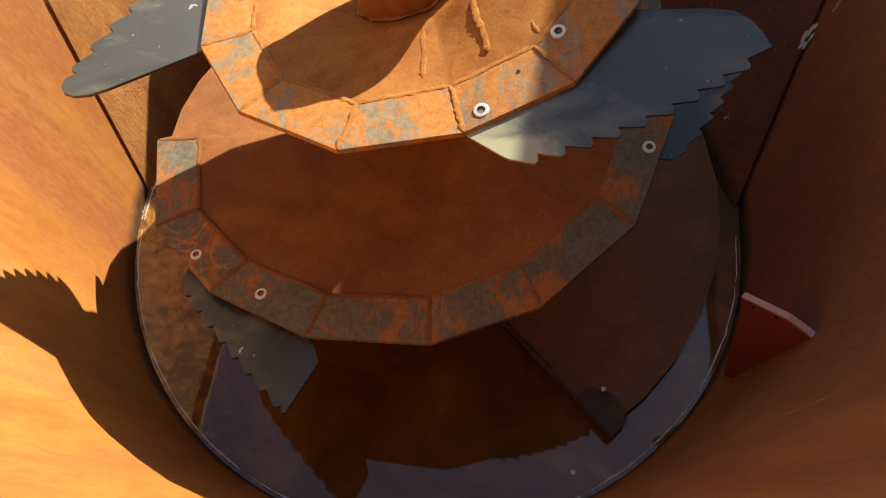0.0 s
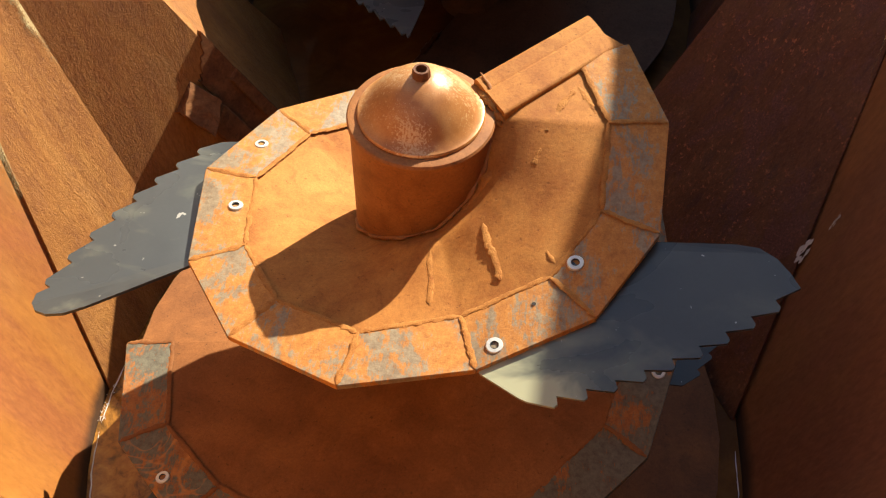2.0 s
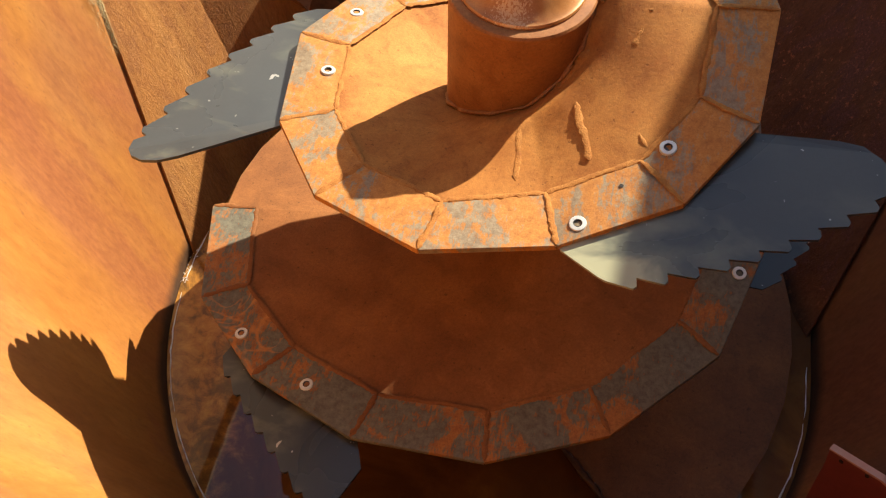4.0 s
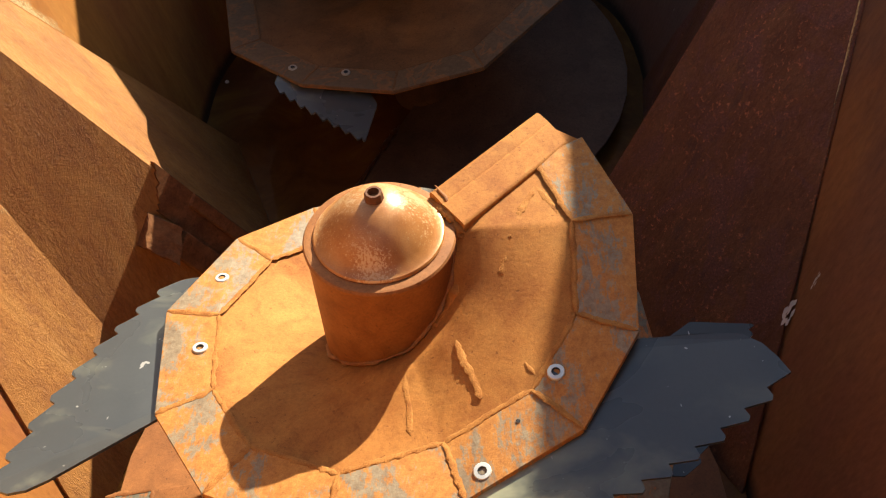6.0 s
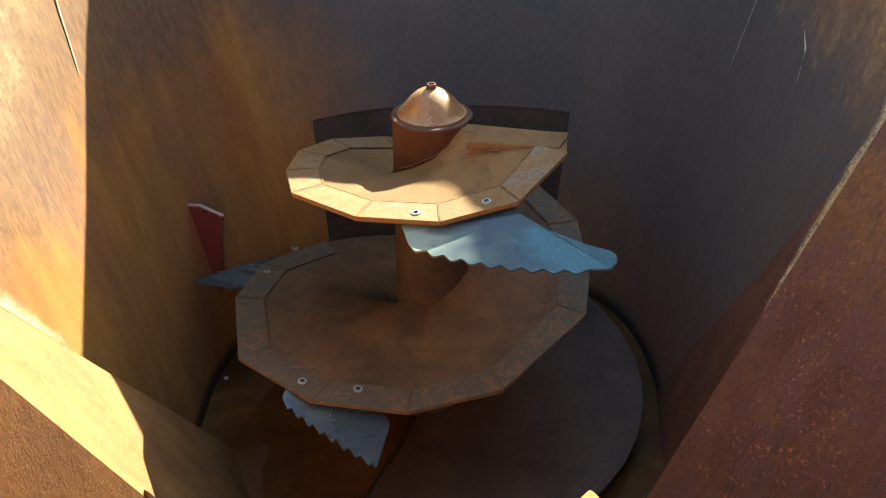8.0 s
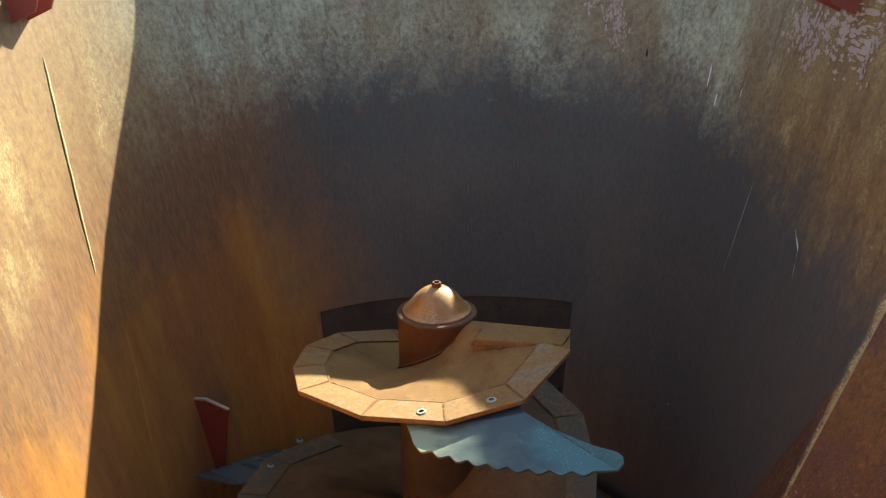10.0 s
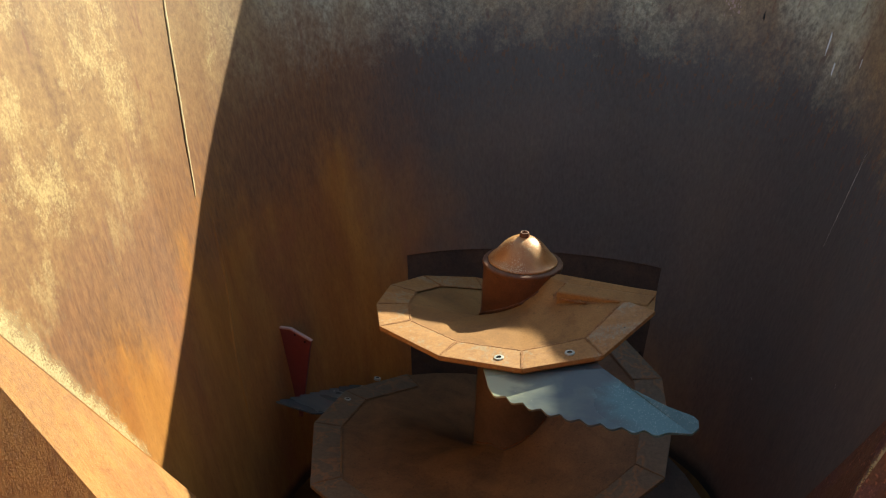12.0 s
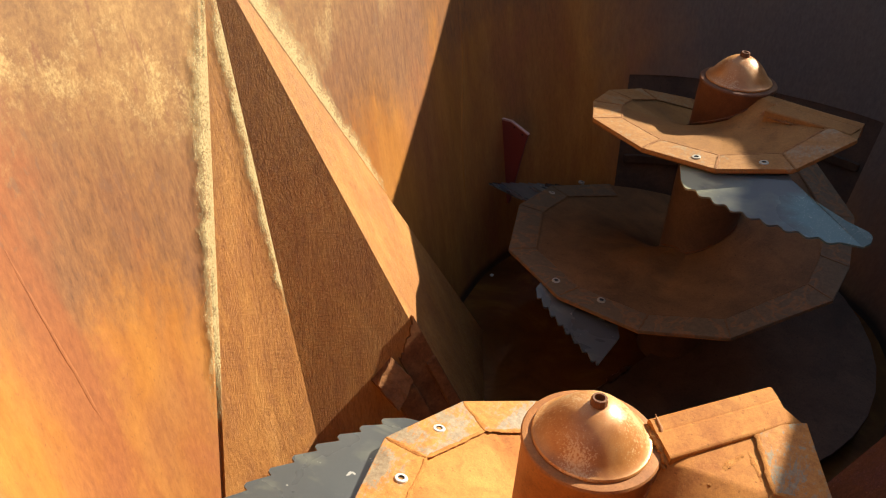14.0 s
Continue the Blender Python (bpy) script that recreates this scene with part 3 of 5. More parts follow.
def build_tub():
    bm = bmesh.new()
    levels = [-0.02, 0.05, 0.25, 0.47, 0.69, DOOR[3], 1.15, 1.4, 1.65]
    fracs = [0.0, 0.25, 0.5, 0.75, 1.0]
    inner = [[bm.verts.new(p) for p in tub_outline(z)] for z in levels] + [[bm.verts.new(p) for p in rim_outline(f)] for f in fracs]
    outer = [[bm.verts.new(p) for p in tub_outline(z, 0.008)] for z in levels] + [[bm.verts.new(p) for p in rim_outline(f, 0.008)] for f in fracs]
    n = len(inner[0])
    half = 41 + SIDE

    def open_at(k, i):
        a0, a1 = 180 * (i - half) / 40, 180 * (i + 1 - half) / 40
        return half <= i < half + 40 and a0 >= DOOR[0] and a1 <= DOOR[1] and levels[k] > DOOR[2] - 0.01 and levels[k + 1] < DOOR[3] + 0.01

    hole = {(k, i) for k in range(len(levels) - 1) for i in range(n) if open_at(k, i)}
    for rings in (inner, outer):
        for k, (a, b) in enumerate(zip(rings, rings[1:])):
            for i in range(n):
                if (k, i) not in hole:
                    bm.faces.new((a[i], a[(i + 1) % n], b[(i + 1) % n], b[i]))
    for a, b in ((inner[0], outer[0]), (inner[-1], outer[-1])):
        for i in range(n):
            bm.faces.new((a[i], a[(i + 1) % n], b[(i + 1) % n], b[i]))
    for k, i in hole:
        for dk, di, ends in ((1, 0, ((k + 1, i), (k + 1, i + 1))), (-1, 0, ((k, i), (k, i + 1))), (0, 1, ((k, i + 1), (k + 1, i + 1))), (0, -1, ((k, i), (k + 1, i)))):
            if (k + dk, i + di) not in hole:
                (p, q), (r, t) = ends
                bm.faces.new((inner[p][q], inner[r][t], outer[r][t], outer[p][q]))
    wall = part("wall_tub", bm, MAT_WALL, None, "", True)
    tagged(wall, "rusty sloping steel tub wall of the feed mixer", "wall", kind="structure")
    bm = slab(tub_outline(-0.012, 0.004), (0, 0, 1), 0.012)
    tagged(part("floor", bm, MAT_BAFFLE), "rusty steel tub floor under murky water", "floor", kind="structure")
    bm = bmesh.new()
    pts = [(x * 0.999, y, 0.0) for x, y, z in tub_outline(0.0, -0.001)]
    bm.faces.new([bm.verts.new(p) for p in pts])
    tagged(part("water", bm, MAT_WATER), "shallow murky brown water on the tub floor", "water", kind="structure")
    # folded lip round the rim
    bm = bmesh.new()
    prof = [(-LIP, -0.022), (-LIP, 0.009), (0.016, 0.009), (0.016, -0.045), (0.010, -0.045), (0.010, 0.001), (0.006 - LIP, 0.001), (0.006 - LIP, -0.022)]
    rings = []
    for g, dz in prof:
        rings.append([bm.verts.new((x, y, z + dz)) for x, y, z in rim_outline(1.0, g)])
    for a, b in zip(rings, rings[1:] + rings[:1]):
        for i in range(n):
            bm.faces.new((a[i], a[(i + 1) % n], b[(i + 1) % n], b[i]))
    tagged(part("rim_lip", bm, MAT_LIP), "weathered folded steel lip along the tub rim", "rim", kind="structure")


build_tub()


def build_baffle(material, apex, s, m, l2, r, f):
    """A folded wedge plate that fills the gap between the two auger circles."""
    bm = bmesh.new()
    pts = [Vector(p) for p in (apex, s, m, l2, r, f)]
    v = [bm.verts.new(p) for p in pts]
    for i in (1, 2, 3, 4):
        bm.faces.new((v[0], v[i], v[i + 1]))
    ob = part("baffle", bm, material)
    solid = ob.modifiers.new("plate", "SOLIDIFY")
    solid.thickness = 0.008
    solid.offset = -1
    tagged(ob, "folded rusty steel baffle wedge welded to the tub wall", "baffle", group="tub baffles", kind="structure")
    return ob


LEFT = dict(apex=(-1.436, 0.672, 1.985), s=(-1.0, -0.02, 0.0), m=(-0.955, 0.30, 0.0), l2=(-0.908, 0.509, 0.0), r=(-0.522, 1.032, 0.0), f=(-0.84, 1.80, 0.0))
RIGHT = dict(apex=(1.445, 1.455, 1.99), s=(1.0, 2.14, 0.0), m=(0.955, 1.82, 0.0), l2=(0.93, 1.56, 0.0), r=(0.50, 1.03, 0.0), f=(0.99, 0.09, 0.0))
left_baffle = build_baffle(MAT_BAFFLE, **LEFT)
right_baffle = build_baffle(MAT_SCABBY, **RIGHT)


def dust_strip(parent, a, b, out, w0, w1, seed, f0=0.0, f1=1.0):
    """Pale dust and lichen along a fold from a to b, thinning out towards out."""
    rnd = random.Random(seed)
    a, b, out = Vector(a), Vector(b), Vector(out).normalized()
    verts, faces, fade = [], [], []
    n, cols = 60, 4
    for i in range(n + 1):
        p = a.lerp(b, f0 + (f1 - f0) * i / n)
        w = (w0 + (w1 - w0) * i / n) * (0.9 + 0.2 * rnd.random())
        end = min(1, 5 * i / n, 5 * (n - i) / n)
        for c in range(cols + 1):
            verts.append(p + out * (0.001 + w * c / cols))
            fade.append((1 - c / cols) * end)
    for i in range(n):
        for c in range(cols):
            k = i * (cols + 1) + c
            faces.append((k, k + 1, k + cols + 2, k + cols + 1))
    me = bpy.data.meshes.new("dust_strip")
    me.from_pydata(verts, [], faces)
    me.attributes.new("fade", "FLOAT", "POINT").data.foreach_set("value", fade)
    me.materials.append(MAT_DUST)
    ob = new("dust_strip", me)
    ob.parent = parent


dust_strip(left_baffle, Vector(LEFT["apex"]) + Vector((0.018, -0.004, 0)), Vector(LEFT["s"]) + Vector((0.012, -0.004, 0)), (-0.023, -1.0, 0.0), 0.13, 0.06, 4, 0.0, 0.7)
dust_strip(left_baffle, Vector(LEFT["apex"]) + Vector((0.012, -0.003, 0.003)), Vector(LEFT["l2"]) + Vector((0.010, -0.003, 0.002)), (-0.096, -0.995, 0.0), 0.06, 0.04, 6, 0.02, 0.62)
dust_strip(left_baffle, Vector(LEFT["apex"]) + Vector((0.012, 0.003, 0)), Vector(LEFT["f"]) + Vector((0.007, 0.006, 0)), (-0.06, 0.85, 0.4), 0.15, 0.02, 8, 0.0, 0.58)
dust_strip(right_baffle, Vector(RIGHT["apex"]) + Vector((-0.036, 0.0, 0)), Vector(RIGHT["f"]) + Vector((-0.010, -0.004, 0)), (0.07, -0.85, 0.4), 0.035, 0.015, 9, 0.0, 0.6)
dust_strip(right_baffle, Vector(RIGHT["apex"]) + Vector((-0.004, 0.0, 0)), Vector(RIGHT["r"]) + Vector((-0.002, -0.006, 0)), (0.35, -0.9, 0.1), 0.05, 0.02, 10, 0.0, 0.5)


dust_strip(right_baffle, Vector(RIGHT["apex"]) + Vector((-0.006, 0.004, 0.003)), Vector(RIGHT["r"]) + Vector((-0.004, 0.003, 0.002)), (-0.62, 0.78, 0.0), 0.05, 0.014, 12, 0.0, 0.5)


# ---- augers ----
TUBE = 0.146
DIP = 0.062                           # the sheet sags this much from the rim plates to the tube
FLIGHT_A = [(43, 0.455, 1.318), (31, 0.490, 1.310), (5, 0.502, 1.287), (-22, 0.523, 1.221), (-45, 0.522, 1.170), (-72, 0.503, 1.124), (-100, 0.538, 1.107), (-127, 0.540, 1.079),
            (-152, 0.521, 1.053), (-185, 0.507, 1.020), (-218, 0.505, 0.968), (-243, 0.50, 0.932), (-275, 0.555, 0.89), (-305, 0.62, 0.855), (-338, 0.645, 0.80), (-370, 0.655, 0.745), (-396, 0.692, 0.690),
            (-421, 0.715, 0.645), (-443, 0.734, 0.605), (-466.8, 0.756, 0.570), (-489.2, 0.787, 0.532), (-509.3, 0.817, 0.500), (-531.1, 0.793, 0.472)]
FOOT_A = [(-531.1 - 239.9 * i / 24, 0.757 + 0.163 * min(1, max(0, i - 6) / 11), 0.032 + 0.440 * (1 - i / 24) ** 1.6) for i in range(25)]
FLIGHT_B = [(-19, 0.508, 1.352), (-35, 0.562, 1.346), (-63, 0.625, 1.29), (-87, 0.62, 1.25), (-114, 0.592, 1.225), (-146, 0.58, 1.197), (-169, 0.545, 1.172), (-200, 0.57, 1.11), (-224, 0.60, 1.06),
            (-249, 0.59, 1.01), (-280, 0.59, 0.95), (-312, 0.60, 0.88), (-345, 0.615, 0.81), (-375, 0.626, 0.755), (-394, 0.681, 0.719), (-431, 0.75, 0.645), (-456, 0.78, 0.605), (-480, 0.832, 0.61), (-508, 0.845, 0.575),
            (-543, 0.835, 0.505), (-567, 0.876, 0.45), (-593, 0.905, 0.37)]
FOOT_B = [(-593 - 240 * i / 24, 0.905 - 0.005 * min(1, i / 9), 0.032 + 0.338 * (1 - i / 24) ** 1.6) for i in range(25)]


def polar(th, r, z):
    return Vector((r * math.cos(radians(th)), r * math.sin(radians(th)), z))


def sag_at(th, r, rim, start):
    """How far the sheet lies under its rim, at the radius r; the lower turns are flat."""
    inner = max(0.0, (rim - 0.125 - r) / (rim - 0.125 - TUBE))
    past = start - th
    if start < 0:
        level = min(1.0, max(0.0, past - 60) / 120)
    else:
        level = float(np.interp(past, (0, 8, 23, 43, 65, 88, 115, 143, 173, 210), (-0.1, -0.1, -0.1, -0.05, 0.05, 0.15, 0.35, 0.6, 0.8, 1.0)))
        # the sheet bulges up a little before the tube
        k = min(1.0, max(0.0, r - TUBE) / 0.06)
        level -= 0.9 * k * k * (3 - 2 * k) * float(np.interp(past, (15, 60, 100, 125, 165), (0.0, 0.5, 1.0, 0.9, 0.0)))
    return DIP * inner * min(1.0, max(0.0, (th + 420) / 120)) * level


def flight_mesh(knots, inner=TUBE - 0.005, thick=0.012, cut=0.0, soft=1, sweep=0.0, sag=False, tail=0.0):
    """The helical sheet between the tube and the straight-edged rim."""
    bm = bmesh.new()
    tops, lows = [], []
    cols = 16
    for (t0, r0, z0), (t1, r1, z1) in zip(knots, knots[1:]):
        last = (t1, r1, z1) == tuple(knots[-1])
        for k in range(soft * 3 + (1 if last else 0)):
            f = k / (soft * 3)
            a, b = polar(t0, r0 - cut, z0), polar(t1, r1 - cut, z1)
            out = a.lerp(b, f)
            th = math.atan2(out.y, out.x)
            lag = th - radians(sweep) * max(0.0, 1 - (knots[0][0] - t0 - (t1 - t0) * f) / 70)
            lag -= radians(tail) * max(0.0, 1 - (t0 + (t1 - t0) * f - knots[-1][0]) / 80)
            mid = Vector((inner * math.cos(lag), inner * math.sin(lag), out.z))
            turn = t0 + (t1 - t0) * f
            row = [mid.lerp(out, c / cols) for c in range(cols + 1)]
            if sag:
                for p in row:
                    p.z -= sag_at(turn, math.hypot(p.x, p.y), math.hypot(out.x, out.y), knots[0][0])
            tops.append([bm.verts.new(p) for p in row])
            lows.append([bm.verts.new(p - Vector((0, 0, thick))) for p in row])
    for rows in (tops, lows):
        for a, b in zip(rows, rows[1:]):
            for i in range(cols):
                bm.faces.new((a[i], a[i + 1], b[i + 1], b[i]))
    for i in range(len(tops) - 1):
        for c in (0, cols):
            bm.faces.new((tops[i][c], tops[i + 1][c], lows[i + 1][c], lows[i][c]))
    for k in (0, -1):
        for i in range(cols):
            bm.faces.new((tops[k][i], tops[k][i + 1], lows[k][i + 1], lows[k][i]))
    return bm


def rim_plate(k0, k1, width):
    a, b = polar(*k0), polar(*k1)
    along = (b - a).normalized()
    gap = along * 0.0006
    ia, ib = polar(k0[0], k0[1] - width, k0[2] - 0.002), polar(k1[0], k1[1] - width, k1[2] - 0.002)
    lift = Vector((0, 0, 0.008))
    pts = [a + gap + lift, b - gap + lift, ib - gap + lift, ia + gap + lift]
    n = (pts[1] - pts[0]).cross(pts[2] - pts[0])
    if n.z < 0:
        pts.reverse()
        n = -n
    bm = slab(pts, n, 0.014)
    bmesh.ops.bevel(bm, geom=bm.edges[:], offset=0.0012, segments=1, affect="EDGES")
    return bm


def flight_z(knots, th):
    for (a, _, za), (b, _, zb) in zip(knots, knots[1:]):
        if a >= th >= b:
            return za + (zb - za) * (a - th) / (a - b)
    return knots[-1][2]


TIPS = {
    "round": [(0.405, 0.338), (0.432, 0.336), (0.452, 0.320), (0.463, 0.292), (0.458, 0.258), (0.436, 0.222), (0.285, 0.058)],
    "pointed": [(0.444, 0.338), (0.462, 0.305), (0.474, 0.27), (0.471, 0.232), (0.445, 0.195), (0.4135, 0.16), (0.335, 0.075)],
    "slim": [(0.455, 0.328), (0.475, 0.320), (0.478, 0.302), (0.466, 0.285), (0.40, 0.238), (0.30, 0.152), (0.22, 0.06)],
}


def rim_at(knots, th):
    for (a, ra, _), (b, rb, _) in zip(knots, knots[1:]):
        if a >= th >= b:
            return ra + (rb - ra) * (a - th) / (a - b)
    return knots[-1][1]


def knife_outline(short=False, tip="round"):
    """u runs along the flight's edge towards the tip, v outwards; the stepped teeth face outwards."""
    if short:
        pts = [(-0.15, 0.0), (-0.14, 0.075)]
        for i in range(8):
            f, g = i / 8, (i + 1) / 8
            u0, u1 = -0.14 + 0.46 * f, -0.14 + 0.46 * g
            v0, v1 = 0.075 + 0.17 * f ** 0.8, 0.075 + 0.17 * g ** 0.8
            pts += [(u0 + (u1 - u0) * 0.75, v0 + (v1 - v0) * 0.75 + 0.018), (u0 + (u1 - u0) * 0.9, v0 + (v1 - v0) * 0.9 + 0.012), (u1, v1)]
        return pts + [(0.335, 0.262), (0.34, 0.255), (0.325, 0.08), (0.20, -0.05), (0.0, -0.07), (-0.13, -0.05)]
    pts = [(-0.17, 0.015), (-0.155, 0.10)]
    c0, c1, c2 = Vector((-0.15, 0.115)), Vector((0.08, 0.265)), Vector((0.385, 0.318))
    prev = None
    teeth = 8 if tip == "round" else 9
    for i in range(teeth + 1):
        f = i / teeth
        p = c0 * (1 - f) ** 2 + c1 * 2 * f * (1 - f) + c2 * f * f
        if prev is not None:
            d = p - prev
            n = Vector((-d.y, d.x)).normalized()
            if tip == "slim":
                pts += [tuple(prev + d * g + n * 0.016 * math.sin(math.pi * g) ** 1.5) for g in (0.15, 0.3, 0.45, 0.6, 0.75, 0.88)]
            else:
                pts.append(tuple(prev + d * 0.78 + n * 0.022))
                pts.append(tuple(prev + d * 0.93 + n * 0.017))
        pts.append(tuple(p))
        prev = p
    pts += TIPS[tip] + [(0.18, -0.06), (0.0, -0.075), (-0.14, -0.05)]
    return pts


def bolt_parts(parent, place, normal, metal):
    q = Vector((0, 0, 1)).rotation_difference(normal)
    m = Matrix.Translation(place) @ q.to_matrix().to_4x4()
    bm = lathe([(0.0, -0.008), (0.0165, -0.008), (0.0165, 0.001), (0.0152, 0.0028), (0.0085, 0.0032)], sides=24)
    lathe([(0.0085, 0.0032), (0.0078, 0.0026), (0.0074, -0.002), (0.0, -0.002)], bm, 6)
    bmesh.ops.remove_doubles(bm, verts=bm.verts[:], dist=1e-5)
    for f in bm.faces:
        c = f.calc_center_median()
        f.material_index = 1 if math.hypot(c.x, c.y) < 0.0076 and c.z > -0.005 else 0
    bmesh.ops.transform(bm, matrix=m, verts=bm.verts[:])
    bolt = part("bolt", bm, metal, parent, "zinc-plated flat bolt head with hex socket")
    bolt.data.materials.append(MAT_HOLE)
    return bolt


def knife(auger, low, high, zdrop=0.016, size=1.0, droop=0.0, long=1.0, short=False, bend=0.15, wide=1.0, tip="round", steel=None, knots=()):
    """A knife under the flight, held by the bolts at low and high (places about the axis)."""
    low, high = Vector(low), Vector(high)
    mid = (low + high) / 2
    e = (high - low).normalized()
    rad = Vector((mid.x, mid.y, 0)).normalized()
    n = e.cross(rad)
    n = n if n.z > 0 else -n
    n.normalize()
    ex = n.cross(e)
    ex = ex if ex.dot(rad) > 0 else -ex
    base = mid - n * (zdrop + 0.014 * short)
    flat = [Vector((((u + 0.17) * long - 0.17) * size, v * size * wide, 0.0)) for u, v in knife_outline(short=short, tip=tip)]
    bm = slab(flat, (0, 0, 1), 0.007)
    if not short:
        # the back of the blade is bent up along a crease
        c0, c1 = Vector((0.12, -0.02, 0)), Vector((0.36, 0.235, 0))
        cn = (c1 - c0).cross(Vector((0, 0, 1))).normalized()
        bmesh.ops.bisect_plane(bm, geom=bm.verts[:] + bm.edges[:] + bm.faces[:], plane_co=c0, plane_no=cn)
        for vert in bm.verts:
            far = (vert.co - c0).dot(cn)
            if far > 1e-4:
                vert.co.z += bend * far * min(1.0, max(0.0, (vert.co.y - 0.04) / 0.10))
    if droop:
        c0, cn = Vector((0, 0.06, 0)), Vector((0, 1, 0))
        bmesh.ops.bisect_plane(bm, geom=bm.verts[:] + bm.edges[:] + bm.faces[:], plane_co=c0, plane_no=cn)
        for vert in bm.verts:
            vert.co.z -= droop * max(0.0, vert.co.y - 0.06)
    place = Matrix((e, ex, n)).transposed().to_4x4()
    place.translation = base
    bmesh.ops.transform(bm, matrix=place, verts=bm.verts[:])
    ob = part("knife", bm, steel or (MAT_BLADE_LOW if short else MAT_BLADE), auger, "serrated blue-grey steel knife blade")
    for p in (low, high):
        q = p + n * 0.003
        th = math.degrees(math.atan2(p.y, p.x))
        th = min((th - 360 * k for k in range(3)), key=lambda a: abs(flight_z(knots, a) - p.z) + (a > knots[0][0]))
        q.z = flight_z(knots, th) + 0.009
        bolt_parts(ob, q, n, MAT_BOLT if knots is FLIGHT_A else MAT_BOLT_DULL)
    return ob


def build_auger(centre, flight, foot, plates, top, knives, block_at, seed, rust, plate, tail):
    base = new("auger")
    base.location = centre
    tagged(base, "rusty vertical mixing auger with helical flight and knives", "auger", group="mixing augers")
    h = top
    weld = MAT_WELD if rust is MAT_RUST else MAT_WELD_B
    bm = lathe([(0.0, 0.0), (TUBE, 0.0), (TUBE, h - 0.136), (TUBE + 0.004, h - 0.130), (TUBE + 0.005, h - 0.120), (TUBE + 0.002, h - 0.115), (TUBE - 0.003, h - 0.1135), (TUBE - 0.020, h - 0.1125), (0.0, h - 0.1125)], sides=64)
    tube = part("tube", bm, MAT_TUBE if rust is MAT_RUST else MAT_TUBE_B, base, "", True)
    # added skin that darkens the far tube where the upper flight shades it
    if rust is MAT_RUST_B:
        part("sleeve", lathe([(TUBE - 0.002, 0.0), (TUBE + 0.003, 0.0), (TUBE + 0.003, 1.14), (TUBE - 0.002, 1.143)], sides=64), MAT_FOOT_B, tube, "dark skin added over the lower tube to deepen its shade", True)
    prof = [(0.0, h - 0.116), (0.124, h - 0.116), (0.1285, h - 0.113), (0.1295, h - 0.109), (0.127, h - 0.105), (0.120, h - 0.102)]
    for i in range(1, 13):
        f = i / 12
        prof.append((0.116 * (1 - f), h - 0.101 + 0.085 * (1 - (1 - f) ** 2.0) + 0.004 * math.sin(math.pi * f)))
    cap = part("cap", lathe(prof, sides=64), MAT_CAP, base, "domed rusty steel cap, worn shiny", True)
    bm = lathe([(0.020, h - 0.03), (0.0175, h - 0.002), (0.016, h + 0.001), (0.0115, h + 0.001), (0.0105, h - 0.03)], sides=10)
    part("nipple", bm, MAT_TUBE_B, cap, "grease nipple socket")
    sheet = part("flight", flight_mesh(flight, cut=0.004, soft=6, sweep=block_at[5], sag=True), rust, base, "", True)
    # lower turns take the rust that has the upper turn's shade in its colour
    sheet.data.materials.append(MAT_RUST_LOW if rust is MAT_RUST else MAT_GRIMY_SHADE_B)
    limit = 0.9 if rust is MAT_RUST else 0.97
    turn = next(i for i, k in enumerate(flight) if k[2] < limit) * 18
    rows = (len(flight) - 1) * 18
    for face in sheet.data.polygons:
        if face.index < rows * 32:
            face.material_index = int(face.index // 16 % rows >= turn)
    part("foot_flight", flight_mesh(foot[:8]), MAT_RUST_LOW if rust is MAT_RUST else MAT_GRIMY_SHADE_B, base, "", True)
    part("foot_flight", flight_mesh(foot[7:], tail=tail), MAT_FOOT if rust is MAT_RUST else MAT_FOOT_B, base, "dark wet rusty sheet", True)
    for k0, k1 in zip(flight, flight[1:]):
        if plates[0] >= k0[0] and k1[0] >= plates[1]:
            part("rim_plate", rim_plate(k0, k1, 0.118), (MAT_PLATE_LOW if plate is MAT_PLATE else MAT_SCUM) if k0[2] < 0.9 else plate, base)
            seam = weld if k0[2] > 0.9 else (MAT_RUST_LOW if weld is MAT_WELD else MAT_GRIMY_SHADE_B)
            a, b = polar(k1[0], k1[1] - 0.003, k1[2] + 0.009), polar(k1[0], k1[1] - 0.122, k1[2] + 0.008)
            part("weld_bead", bead([a, b], 0.0065 if weld is MAT_WELD else 0.005, seed + int(-k1[0]), flat=0.2, lump=0.35), seam, base)
            c = polar(k0[0], k0[1] - 0.121, k0[2] + 0.006)
            part("weld_bead", bead([c, polar(k1[0], k1[1] - 0.121, k1[2] + 0.006)], 0.006 if weld is MAT_WELD else 0.0045, seed + 7 + int(-k1[0]), flat=0.2, lump=0.3), seam, base)
    # worn scraper along the leading edge of the foot
    th, r, z = foot[-1]
    up = Vector((0, 0, z))
    inner, outer = polar(th - tail, TUBE, 0), polar(th, r, 0)
    d = (outer - inner).normalized()
    sd = Vector((-d.y, d.x, 0))
    bm = slab([outer + d * u + sd * v for u, v in ((-0.13, -0.008), (0.03, -0.014), (0.025, 0.06), (-0.06, 0.085), (-0.12, 0.05))], (0, 0, 1), 0.022)
    bmesh.ops.bevel(bm, geom=bm.edges[:], offset=0.004, segments=2, affect="EDGES")
    bmesh.ops.translate(bm, vec=up + Vector((0, 0, 0.020)), verts=bm.verts[:])
    part("scraper", bm, MAT_WET, base, "worn wet scraper plate")
    part("weld_bead", bead([inner.lerp(outer, 0.2) + up + Vector((0, 0, 0.004)), inner.lerp(outer, 0.97) + up + Vector((0, 0, 0.004))], 0.012, seed + 3, lump=0.9, step=0.012), MAT_WET, base)
    # weld between tube and flight
    ring = []
